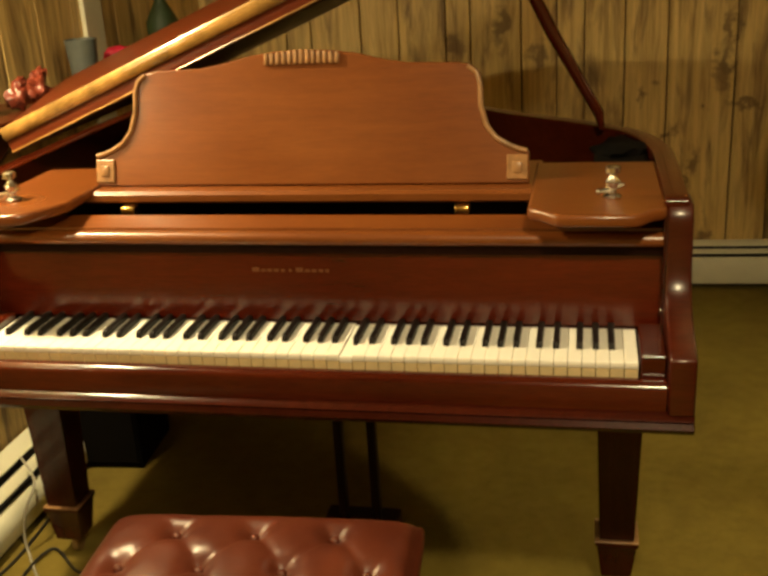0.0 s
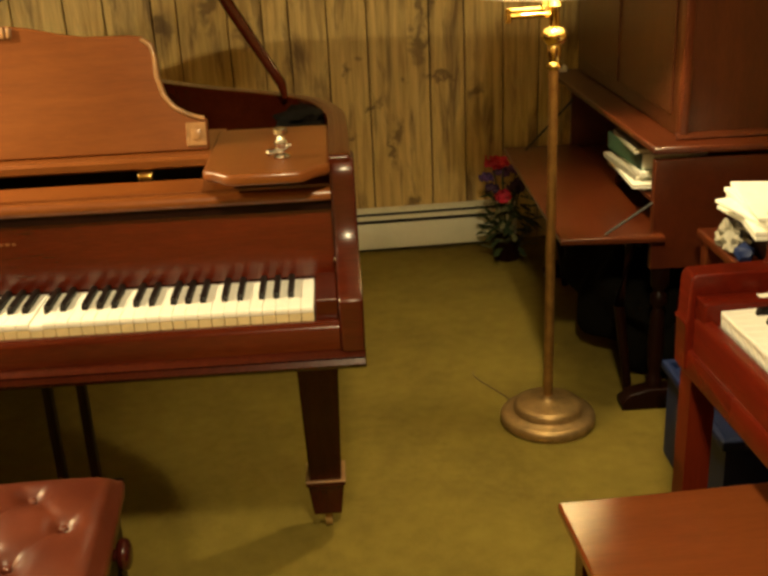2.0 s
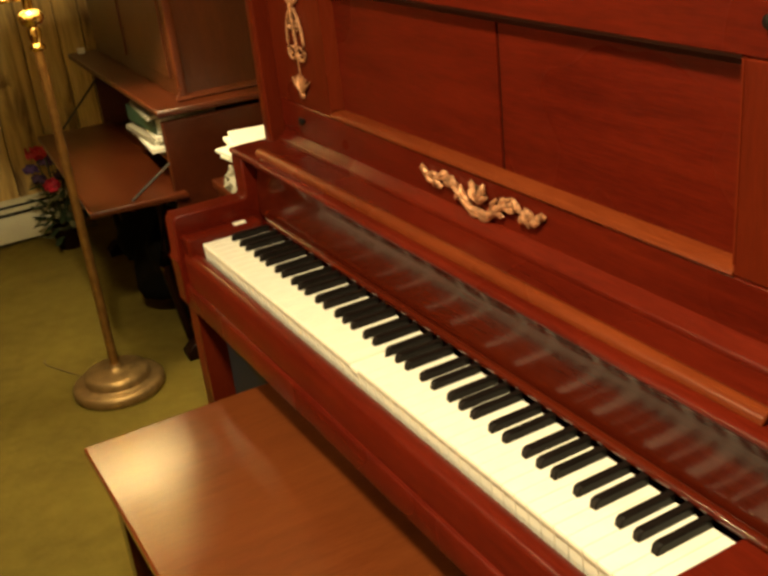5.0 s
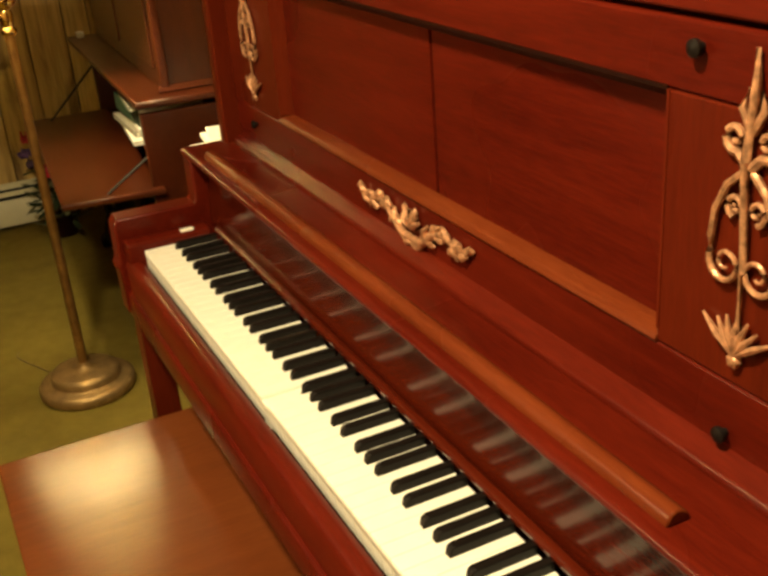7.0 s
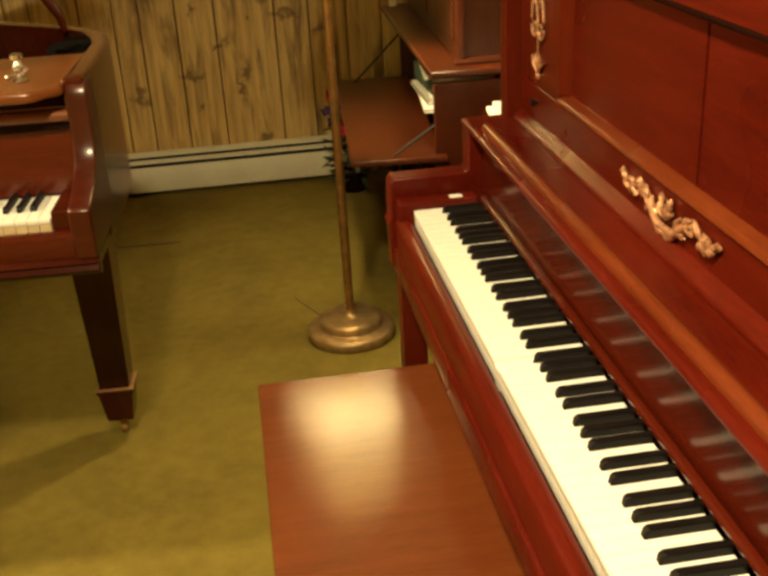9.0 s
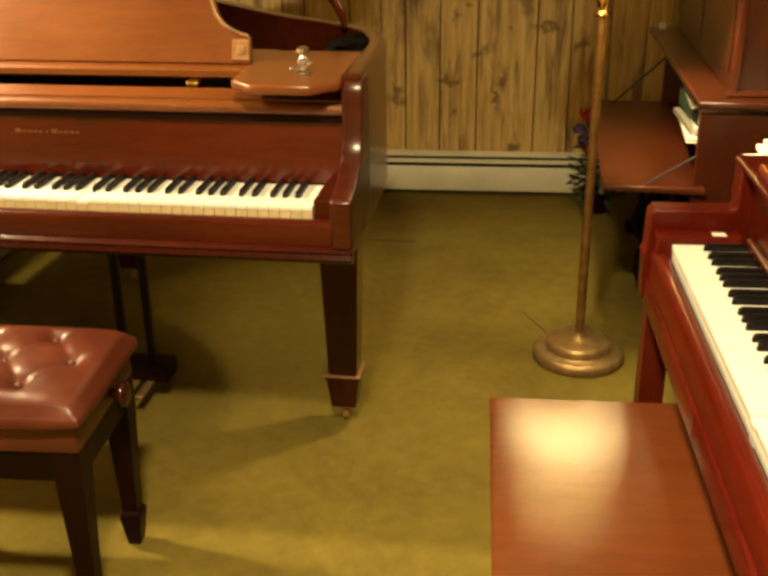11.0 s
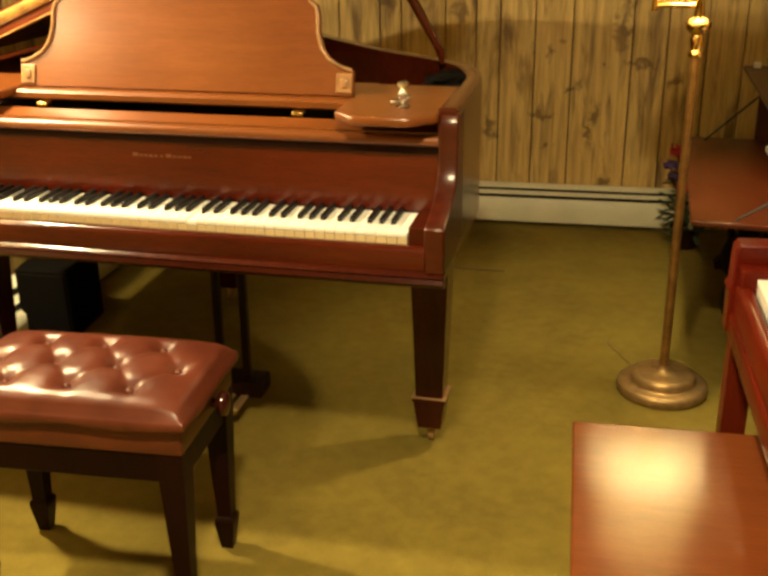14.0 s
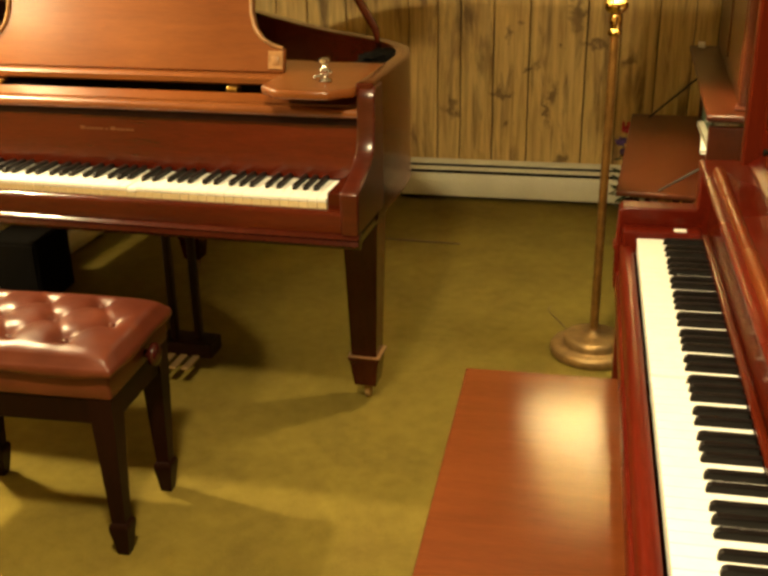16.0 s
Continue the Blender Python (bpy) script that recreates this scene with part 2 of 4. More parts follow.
def panelling():
    """Knotty pine: grain running up the board, scattered knots with dark halos."""
    m, nt, nodes, p = material("knotty_pine")
    v = mapped(nt, (11, 11, 1.0), offset=True)
    grain = tex_noise(nt, v, 2.4, 6, 0.62, 1.4)
    streak = tex_noise(nt, mapped(nt, (30, 30, 1.6), offset=True), 1.6, 4, 0.6)
    blot = tex_noise(nt, mapped(nt, (9, 9, 1.3), "Object", True), 1.7, 4, 0.6, 0.6)
    c = ramp(nt, grain, [(0.3, (0.41, 0.255, 0.075)), (0.5, (0.66, 0.46, 0.155)), (0.7, (0.76, 0.57, 0.225))])
    c = mix(nt, 0.35, c, ramp(nt, streak, [(0.36, (0.18, 0.105, 0.034)), (0.62, (0.74, 0.54, 0.225))]))
    dark = nodes.new("ShaderNodeMapRange")
    dark.inputs[1].default_value, dark.inputs[2].default_value = 0.51, 0.68
    dark.inputs[4].default_value = 0.85
    nt.links.new(blot, dark.inputs[0])
    c = mix(nt, dark.outputs[0], c, (0.125, 0.066, 0.022))
    geo = nodes.new("ShaderNodeNewGeometry")
    nn = nodes.new("ShaderNodeTexNoise")
    nn.inputs["Scale"].default_value, nn.inputs["Detail"].default_value = 19.0, 5.0
    nt.links.new(geo.outputs["Position"], nn.inputs["Vector"])
    sub = nodes.new("ShaderNodeVectorMath")
    sub.operation = "SUBTRACT"
    sub.inputs[1].default_value = (0.5, 0.5, 0.5)
    nt.links.new(nn.outputs["Color"], sub.inputs[0])
    sc = nodes.new("ShaderNodeVectorMath")
    sc.operation = "SCALE"
    sc.inputs["Scale"].default_value = 0.16
    nt.links.new(sub.outputs[0], sc.inputs[0])
    wob = nodes.new("ShaderNodeVectorMath")
    wob.operation = "ADD"
    nt.links.new(geo.outputs["Position"], wob.inputs[0])
    nt.links.new(sc.outputs[0], wob.inputs[1])
    total = None
    for kx, kz, rx, rz in KNOTS:
        d = nodes.new("ShaderNodeVectorMath")
        d.operation = "SUBTRACT"
        d.inputs[1].default_value = (kx, 2.43, kz)
        nt.links.new(wob.outputs[0], d.inputs[0])
        q = nodes.new("ShaderNodeVectorMath")
        q.operation = "MULTIPLY"
        q.inputs[1].default_value = (1 / rx, 1.0, 1 / rz)
        nt.links.new(d.outputs[0], q.inputs[0])
        ln = nodes.new("ShaderNodeVectorMath")
        ln.operation = "LENGTH"
        nt.links.new(q.outputs[0], ln.inputs[0])
        k = nodes.new("ShaderNodeMapRange")
        k.interpolation_type = "SMOOTHSTEP"
        k.inputs[1].default_value, k.inputs[2].default_value = 0.35, 1.35
        k.inputs[3].default_value, k.inputs[4].default_value = 0.72, 0.0
        nt.links.new(ln.outputs["Value"], k.inputs[0])
        if total is None:
            total = k.outputs[0]
        else:
            mxn = nodes.new("ShaderNodeMath")
            mxn.operation = "MAXIMUM"
            nt.links.new(total, mxn.inputs[0])
            nt.links.new(k.outputs[0], mxn.inputs[1])
            total = mxn.outputs[0]
    c = mix(nt, total, c, (0.1, 0.052, 0.018))
    nt.links.new(c, p.inputs["Base Color"])
    p.inputs["Roughness"].default_value = 0.5
    bump(nt, p, streak, 0.12, 0.004)
    return m


PINE = panelling()
GROOVE = plain("groove_backing_board", (0.11, 0.068, 0.03), 0.7)

# ---------- mesh helpers ----------


def box(x0, x1, y0, y1, z0, z1, bev=0.003, seg=2):
    bm = bmesh.new()
    bmesh.ops.create_cube(bm, size=1)
    for v in bm.verts:
        v.co = Vector((x0 + (v.co.x + 0.5) * (x1 - x0), y0 + (v.co.y + 0.5) * (y1 - y0), z0 + (v.co.z + 0.5) * (z1 - z0)))
    if bev:
        bmesh.ops.bevel(bm, geom=bm.edges[:], offset=bev, segments=seg, affect="EDGES", profile=0.5)
    return bm


def prism(profile, axis, a, b, bev=0.0):
    """A closed outline in the two other axes (in order x, y, z), drawn out along axis from a to b."""
    bm = bmesh.new()

    def at(p, w):
        return {"x": (w, p[0], p[1]), "y": (p[0], w, p[1]), "z": (p[0], p[1], w)}[axis]

    lo = [bm.verts.new(at(p, a)) for p in profile]
    hi = [bm.verts.new(at(p, b)) for p in profile]
    n = len(profile)
    caps = [bm.faces.new(lo), bm.faces.new(hi[::-1])]
    for i in range(n):
        bm.faces.new((lo[i], hi[i], hi[(i + 1) % n], lo[(i + 1) % n]))
    bmesh.ops.recalc_face_normals(bm, faces=bm.faces[:])
    if bev:
        edges = [e for e in bm.edges if any(f in caps for f in e.link_faces)]
        bmesh.ops.bevel(bm, geom=edges, offset=bev, segments=2, affect="EDGES", profile=0.5)
    return bm


def lathe(profile, seg=32, at=(0, 0, 0)):
    bm = bmesh.new()
    rings = []
    for r, z in profile:
        rings.append([bm.verts.new((at[0] + r * math.cos(2 * math.pi * i / seg), at[1] + r * math.sin(2 * math.pi * i / seg), at[2] + z)) for i in range(seg)])
    for a, b in zip(rings, rings[1:]):
        for i in range(seg):
            bm.faces.new((a[i], a[(i + 1) % seg], b[(i + 1) % seg], b[i]))
    bm.faces.new(rings[0][::-1])
    bm.faces.new(rings[-1])
    bmesh.ops.recalc_face_normals(bm, faces=bm.faces[:])
    return bm


def tube(points, radius, seg=8):
    bm = bmesh.new()
    rad = radius if isinstance(radius, (list, tuple)) else [radius] * len(points)
    pts = [Vector(p) for p in points]
    rings = []
    for i, p in enumerate(pts):
        d = (pts[min(i + 1, len(pts) - 1)] - pts[max(i - 1, 0)]).normalized()
        q = d.to_track_quat("Z", "Y")
        rings.append([bm.verts.new(p + q @ Vector((rad[i] * math.cos(2 * math.pi * k / seg), rad[i] * math.sin(2 * math.pi * k / seg), 0))) for k in range(seg)])
    for a, b in zip(rings, rings[1:]):
        for i in range(seg):
            bm.faces.new((a[i], a[(i + 1) % seg], b[(i + 1) % seg], b[i]))
    bm.faces.new(rings[0][::-1])
    bm.faces.new(rings[-1])
    bmesh.ops.recalc_face_normals(bm, faces=bm.faces[:])
    return bm


def blob(center, scale, wob=0.15, seed=0, sub=3):
    bm = bmesh.new()
    bmesh.ops.create_icosphere(bm, subdivisions=sub, radius=1)
    for v in bm.verts:
        k = 1 + wob * noise.noise(v.co * 1.8 + Vector((seed, seed * 2, 0)))
        v.co = Vector(center) + Vector([v.co[i] * k * scale[i] for i in range(3)])
    return bm


def merge(*bms):
    out = bmesh.new()
    for b in bms:
        me = bpy.data.meshes.new("tmp")
        b.to_mesh(me)
        b.free()
        out.from_mesh(me)
        bpy.data.meshes.remove(me)
    return out


def moved(bm, m):
    bmesh.ops.transform(bm, matrix=m, verts=bm.verts[:])
    return bm


def mesh_of(name, bm, mat, angle=50):
    """Soft edges, but flat faces stay flat beside their narrow bevels."""
    me = bpy.data.meshes.new(name)
    lim = math.cos(radians(angle))
    bm.normal_update()
    size = {f: f.calc_area() for f in bm.faces}
    for e in bm.edges:
        fs = e.link_faces
        e.smooth = len(fs) == 2 and fs[0].normal.dot(fs[1].normal) > lim and max(size[fs[0]], size[fs[1]]) < 12 * min(size[fs[0]], size[fs[1]]) + 1e-9
    for f in bm.faces:
        f.smooth = True
    bm.to_mesh(me)
    bm.free()
    me.materials.append(mat)
    return me


def part(name, bm, mat, parent=None, label=""):
    bm.normal_update()
    ob = new(name, mesh_of(name, bm, mat))
    if parent:
        ob.parent = parent
    if label:
        ob["label"] = label
    return ob


def share(name, me, parent, place=(0, 0, 0)):
    ob = new(name, me)
    ob.parent = parent
    ob.location = place
    return ob


def thing(name, label, category, m=None, group="", kind=""):
    ob = new(name)
    ob.empty_display_size = 0.05
    if m:
        ob.matrix_world = m
    return tagged(ob, label, category, group, kind)


def structure(name, bm, mat, label, category=""):
    return tagged(part(name, bm, mat), label, category or name.split("_")[0], kind="structure")


# ---------- room ----------
WALL_YAW = 2.4
ROOM = pose(0.2, 2.43, 0, 0, 0, WALL_YAW)
LEFT, RIGHT, BACK, TOP = -1.62, 1.5, -3.3, 2.35
structure("floor", box(-4.2, 4.2, -3.6, 4.0, -0.12, 0.0, 0), CARPET, "worn olive green carpet over the whole floor")
structure("ceiling", box(-4.2, 4.2, -3.6, 4.0, TOP, TOP + 0.1, 0), CEIL, "plain dull tan ceiling")


def panel_wall(name, label, m, spans, length):
    """A wall with vertical boards proud of a dark backing; m's x runs along the wall, -y faces the room."""
    wall = tagged(part(name, box(-length[0], length[1], 0.012, 0.14, 0, TOP, 0), GROOVE), label, "wall", kind="structure")
    wall.matrix_world = m
    for a, b in zip(spans, spans[1:]):
        bd = part("board", box(a + 0.0022, b - 0.0022, -0.004, 0.013, 0.0, TOP, 0.003, 1), PINE, wall)
    return wall


def spans_for(first, last, known=()):
    rnd = random.Random(4)
    xs = list(known) if known else [first]
    while xs[0] > first:
        xs.insert(0, xs[0] - rnd.choice((0.1, 0.15, 0.2, 0.25)))
    while xs[-1] < last:
        xs.append(xs[-1] + rnd.choice((0.1, 0.15, 0.2, 0.25)))
    return xs


panel_wall("wall_north", "knotty pine plank panelling with dark grooves", ROOM,
           spans_for(-1.8, 1.3, [-1.02, -0.835, -0.74, -0.545, -0.41, -0.305, -0.155, 0.005, 0.255, 0.4, 0.56]), (1.9, 1.4))
panel_wall("wall_west", "knotty pine plank panelling with dark grooves", pose(LEFT, 0, 0, 0, 0, 90), spans_for(-3.2, 2.6), (3.3, 2.7))
panel_wall("wall_east", "knotty pine plank panelling behind the upright piano", pose(RIGHT, 0, 0, 0, 0, -90), spans_for(-2.6, 3.2), (2.7, 3.3))
panel_wall("wall_south", "knotty pine plank panelling", pose(0, BACK, 0, 0, 0, 180), spans_for(-1.7, 1.8), (1.8, 1.8))


def heater(name, m, length, deep=1.0):
    h = tagged(new(name), "cream enamelled baseboard heater with dark louvre slots", "heater", kind="structure")
    h.matrix_world = m
    drop = 0.045 * (deep - 1)
    part("back_plate", box(0, length, -0.012, -0.006, 0.012, 0.181, 0), HEATER, h)
    part("front_cover", prism([(-0.066, 0.018), (-0.06, 0.018), (-0.06, 0.12 - drop), (-0.05, 0.127 - drop), (-0.06, 0.129 - drop), (-0.07, 0.117 - drop), (-0.07, 0.024)], "x", 0, length), HEATER, h)
    part("damper", prism([(-0.038, 0.153 - drop / 2), (-0.038, 0.157 - drop / 2), (-0.055, 0.148 - drop / 2), (-0.057, 0.143 - drop / 2), (-0.052, 0.145 - drop / 2)], "x", 0, length), HEATER, h)
    part("top_cover", prism([(-0.005, 0.179), (-0.005, 0.185), (-0.034, 0.174), (-0.037, 0.168), (-0.032, 0.169)], "x", 0, length), HEATER, h)
    part("fins", box(0.02, length - 0.02, -0.048, -0.013, 0.03, 0.12 - drop, 0), DARKGAP, h)
    # near-black plate added as the shade seen through the louvre slots
    part("fin_shadow_plate", box(0.002, length - 0.002, -0.022, -0.0125, 0.121 - drop, 0.17, 0), DARKGAP, h)
    part("end_cap", box(length - 0.02, length + 0.004, -0.071, -0.004, 0.012, 0.186, 0.003), HEATER, h)
    for piece in h.children:
        piece.matrix_local = Matrix.Diagonal((1, deep, 1, 1))
    return h


heater("baseboard_heater_north", ROOM @ pose(-1.7, -0.006, 0), 2.3)
heater("baseboard_heater_west", pose(LEFT + 0.006, -2.6, 0, 0, 0, 90), 4.7, 1.6)

# ---------- grand piano ----------
OCT = 0.1645
WK = OCT / 7
NW = 52
KW = NW * WK


def keyboard(parent, x0, front, top, depth=0.148, raised=None, face=IVORY_EDGE, drop=0.003):
    """Fifty-two whites and thirty-six blacks, x0 is the bass end."""
    w = mesh_of("white_key", merge(box(0.0004, WK - 0.0004, 0, depth, top - 0.012, top, 0.0008, 1)), IVORY)
    f = mesh_of("key_front", box(0.0008, WK - 0.0008, 0.001, 0.02, top - 0.034, top - 0.0125, 0), face)
    for i in range(NW):
        k = share("white_key", w, parent, (x0 + i * WK, front, -drop if i == raised else 0))
        share("key_front", f, k)
    b = mesh_of("black_key", prism([(0.05, top - 0.005), (0.053, top + 0.009), (0.058, top + 0.012), (depth, top + 0.012), (depth, top - 0.005)], "x", -0.0055, 0.0055, 0.0015), EBONY)
    for i in range(NW - 1):
        n = (i + 5) % 7  # 0 is C
        if n in (2, 6):
            continue
        shift = {0: -0.12, 1: 0.12, 3: -0.16, 4: 0.0, 5: 0.16}[n]
        share("black_key", b, parent, (x0 + (i + 1 + shift) * WK, front, 0))


grand = thing("grand_piano", "polished mahogany baby grand piano with its lid propped open", "piano")
GX0, GX1 = -KW - 0.165, 0.086
HINGE = -KW - 0.1  # line on which the lid turns
RIM = 0.98
outline = [(0.084, 0.13), (0.084, 0.45), (0.076, 0.57), (0.042, 0.69), (-0.02, 0.78), (-0.12, 0.87), (-0.25, 0.97), (-0.4, 1.12), (-0.53, 1.26), (-0.66, 1.4), (-0.82, 1.49), (-1.02, 1.52), (-1.2, 1.46), (-1.3, 1.32), (GX0, 1.12), (GX0, 0.13)]


def smooth_line(pts, n=6):
    out = []
    for i in range(len(pts) - 1):
        p0, p1, p2, p3 = (Vector(pts[max(0, min(len(pts) - 1, j))]) for j in (i - 1, i, i + 1, i + 2))
        for k in range(n):
            t = k / n
            out.append(0.5 * ((2 * p1) + (p2 - p0) * t + (2 * p0 - 5 * p1 + 4 * p2 - p3) * t * t + (3 * p1 - p0 - 3 * p2 + p3) * t ** 3))
    out.append(Vector(pts[-1]))
    return out


def ribbon(line, inner, z0, z1):
    """A standing wall along a plan line, thickened to its left by inner."""
    bm = bmesh.new()
    rows = []
    for i, p in enumerate(line):
        d = (line[min(i + 1, len(line) - 1)] - line[max(i - 1, 0)]).normalized()
        q = p + Vector((-d.y, d.x)) * inner
        rows.append([bm.verts.new((p.x, p.y, z0)), bm.verts.new((p.x, p.y, z1)), bm.verts.new((q.x, q.y, z1)), bm.verts.new((q.x, q.y, z0))])
    for a, b in zip(rows, rows[1:]):
        for i in range(4):
            bm.faces.new((a[i], a[(i + 1) % 4], b[(i + 1) % 4], b[i]))
    bm.faces.new(rows[0])
    bm.faces.new(rows[-1][::-1])
    bmesh.ops.recalc_face_normals(bm, faces=bm.faces[:])
    edges = [e for e in bm.edges if e.calc_face_angle(0) > 1.0]
    bmesh.ops.bevel(bm, geom=edges, offset=0.004, segments=2, affect="EDGES", profile=0.5)
    return bm


curve = smooth_line(outline)
part("rim", ribbon(curve, 0.042, 0.63, RIM), GRAND, grand)
inside = [tuple(p) for p in smooth_line([(x * 0.98 - 0.005, 0.24 if y < 0.3 else y - 0.03) for x, y in outline])]
part("soundboard", prism(inside, "z", 0.74, 0.755), BRONZE, grand)
part("iron_plate", prism([(0.03, 0.36), (0.03, 0.7), (-0.1, 0.86), (-0.35, 0.98), (-0.55, 1.2), (-0.8, 1.4), (-1.15, 1.4), (-1.25, 1.1), (-1.25, 0.36)], "z", 0.80, 0.83, 0.006), BRONZE, grand)
for i in range(28):
    x = -1.2 + i * 0.043
    part("string", tube([(x, 0.4, 0.85), (x - 0.04, 0.85 if i > 18 else 1.25 - 0.012 * max(0, i - 4), 0.85)], 0.0011, 5), STEEL, grand)
# unseen beams added to keep the floor lamp's light from under the piano
for a, b in (((-1.3, 0.75), (-0.05, 0.62)), ((-1.3, 1.05), (-0.3, 0.95)), ((-1.0, 0.5), (-0.85, 1.42)), ((-0.6, 0.5), (-0.62, 1.3))):
    d = Vector((b[0] - a[0], b[1] - a[1]))
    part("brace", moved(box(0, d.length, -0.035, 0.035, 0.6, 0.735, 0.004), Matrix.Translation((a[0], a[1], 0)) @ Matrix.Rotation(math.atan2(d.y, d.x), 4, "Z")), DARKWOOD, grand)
part("damper_rail", box(-1.24, 0.04, 0.52, 0.56, 0.84, 0.9, 0.004), BLACK, grand)
part("keybed", box(GX0 + 0.002, GX1 - 0.002, -0.03, 0.46, 0.626, 0.666, 0.004), GRANDV, grand)
part("key_slip", prism([(-0.035, 0.655), (-0.03, 0.655), (-0.006, 0.655), (-0.006, 0.708), (-0.016, 0.712), (-0.03, 0.709), (-0.036, 0.7)], "x", -KW - 0.045, 0.045, 0.001), GRAND, grand)
part("lower_moulding", prism([(-0.035, 0.622), (-0.048, 0.627), (-0.052, 0.636), (-0.046, 0.645), (-0.05, 0.65), (-0.04, 0.66), (-0.02, 0.662), (-0.02, 0.622)], "x", GX0 - 0.004, GX1 + 0.004, 0.002), GRANDV, grand)
ARM = [(-0.045, 0.66), (-0.047, 0.752), (-0.04, 0.763), (0.02, 0.78), (0.06, 0.797), (0.085, 0.812), (0.103, 0.832), (0.113, 0.86), (0.118, 0.91), (0.12, 0.95), (0.135, 0.972), (0.2, 0.972), (0.2, 0.66)]
ARM = [ARM[0]] + [tuple(p) for p in smooth_line(ARM[1:11], 4)] + ARM[11:]
part("arm", prism(ARM, "x", 0.046, 0.09, 0.005), ARMW, grand)
part("arm", prism(ARM, "x", GX0 - 0.004, -KW - 0.046, 0.005), ARMW, grand)
for x0, x1 in ((0.003, 0.045), (-KW - 0.045, -KW - 0.003)):
    part("key_block", box(x0, x1, -0.004, 0.14, 0.66, 0.748, 0.003), GRAND, grand)
part("fallboard_pivot", moved(lathe([(0.006, 0), (0.006, 0.004), (0.003, 0.006)], 12), pose(0.0455, 0.135, 0.775, 0, -90, 0)), STEEL, grand)
keyboard(grand, -KW, 0.0, 0.733, raised=30)
part("name_rail_felt", box(-KW, 0, 0.15, 0.1525, 0.725, 0.7345, 0), FELT, grand)
part("fallboard", prism([(0.1535, 0.736), (0.1565, 0.8), (0.162, 0.86), (0.166, 0.9), (0.2, 0.9), (0.2, 0.736)], "x", -KW - 0.045, 0.045), GLOSS, grand)
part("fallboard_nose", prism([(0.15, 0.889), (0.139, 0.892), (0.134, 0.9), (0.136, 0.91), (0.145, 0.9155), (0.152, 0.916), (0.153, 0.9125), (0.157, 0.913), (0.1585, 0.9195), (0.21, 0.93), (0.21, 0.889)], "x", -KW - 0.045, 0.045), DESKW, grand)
xm = -0.718
for w in (0.014, 0.008, 0.009, 0.01, 0.008, 0.0, 0.006, 0.0, 0.014, 0.009, 0.01, 0.009, 0.007):
    if w:
        h = 0.0042 if w > 0.011 else 0.0026
        part("name_mark", box(xm, xm + w, -0.0006, 0.0006, -0.003, -0.003 + 2 * h, 0), INK, grand, "unreadable gold maker's mark").matrix_local = pose(0, 0.1592, 0.835, -5)
    xm += w + 0.004
# black board added to show the gap below the desk slide as dark
part("action_cover", box(-KW - 0.04, 0.04, 0.212, 0.5, 0.86, 0.89, 0.004), BLACK, grand)
# black lump added for the deep shade inside the rim's corner
part("action_end_block", merge(box(-0.075, 0.034, 0.46, 0.64, 0.83, 0.962, 0.01), blob((-0.02, 0.6, 0.955), (0.055, 0.09, 0.028), 0.5, 4, 3)), BLACK, grand)
# dark strip added as the shadow that the nose casts on the fallboard
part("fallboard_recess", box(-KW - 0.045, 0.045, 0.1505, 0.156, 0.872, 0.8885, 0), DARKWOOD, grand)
for x in (-1.0, -0.32):
    part("desk_catch", box(x - 0.015, x + 0.015, 0.24, 0.27, 0.912, 0.938, 0.004), BRASS, grand)
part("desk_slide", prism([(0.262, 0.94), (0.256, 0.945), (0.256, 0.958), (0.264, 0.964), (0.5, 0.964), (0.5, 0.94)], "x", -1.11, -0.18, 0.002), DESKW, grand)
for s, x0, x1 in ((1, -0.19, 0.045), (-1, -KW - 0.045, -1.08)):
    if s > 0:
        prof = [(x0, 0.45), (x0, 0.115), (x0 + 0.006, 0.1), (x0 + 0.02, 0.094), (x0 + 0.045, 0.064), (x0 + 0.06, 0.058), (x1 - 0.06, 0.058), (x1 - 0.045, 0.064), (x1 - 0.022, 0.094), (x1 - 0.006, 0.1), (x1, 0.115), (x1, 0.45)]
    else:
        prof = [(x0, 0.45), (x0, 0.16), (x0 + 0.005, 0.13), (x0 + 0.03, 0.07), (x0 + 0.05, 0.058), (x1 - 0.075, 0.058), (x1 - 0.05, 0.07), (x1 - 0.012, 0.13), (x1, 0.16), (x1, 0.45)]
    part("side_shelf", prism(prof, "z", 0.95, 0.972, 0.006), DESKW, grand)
# music desk: outline in its own plane, leaning back
half = [(0.415, 0.0), (0.415, 0.062), (0.4, 0.066), (0.385, 0.072), (0.36, 0.088), (0.343, 0.112), (0.333, 0.15), (0.332, 0.19), (0.326, 0.215), (0.31, 0.228), (0.285, 0.232), (0.2, 0.234), (0.15, 0.243), (0.1, 0.256), (0.05, 0.263)]
half = [(x * 1.072, y) for x, y in half]
desk_line = half + [(0, 0.265)] + [(-x, y) for x, y in half[::-1]]
LEAN_BACK = pose(-0.6425, 0.3, 0.966, -14)
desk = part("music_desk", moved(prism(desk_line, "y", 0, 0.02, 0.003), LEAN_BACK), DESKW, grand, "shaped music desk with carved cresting")
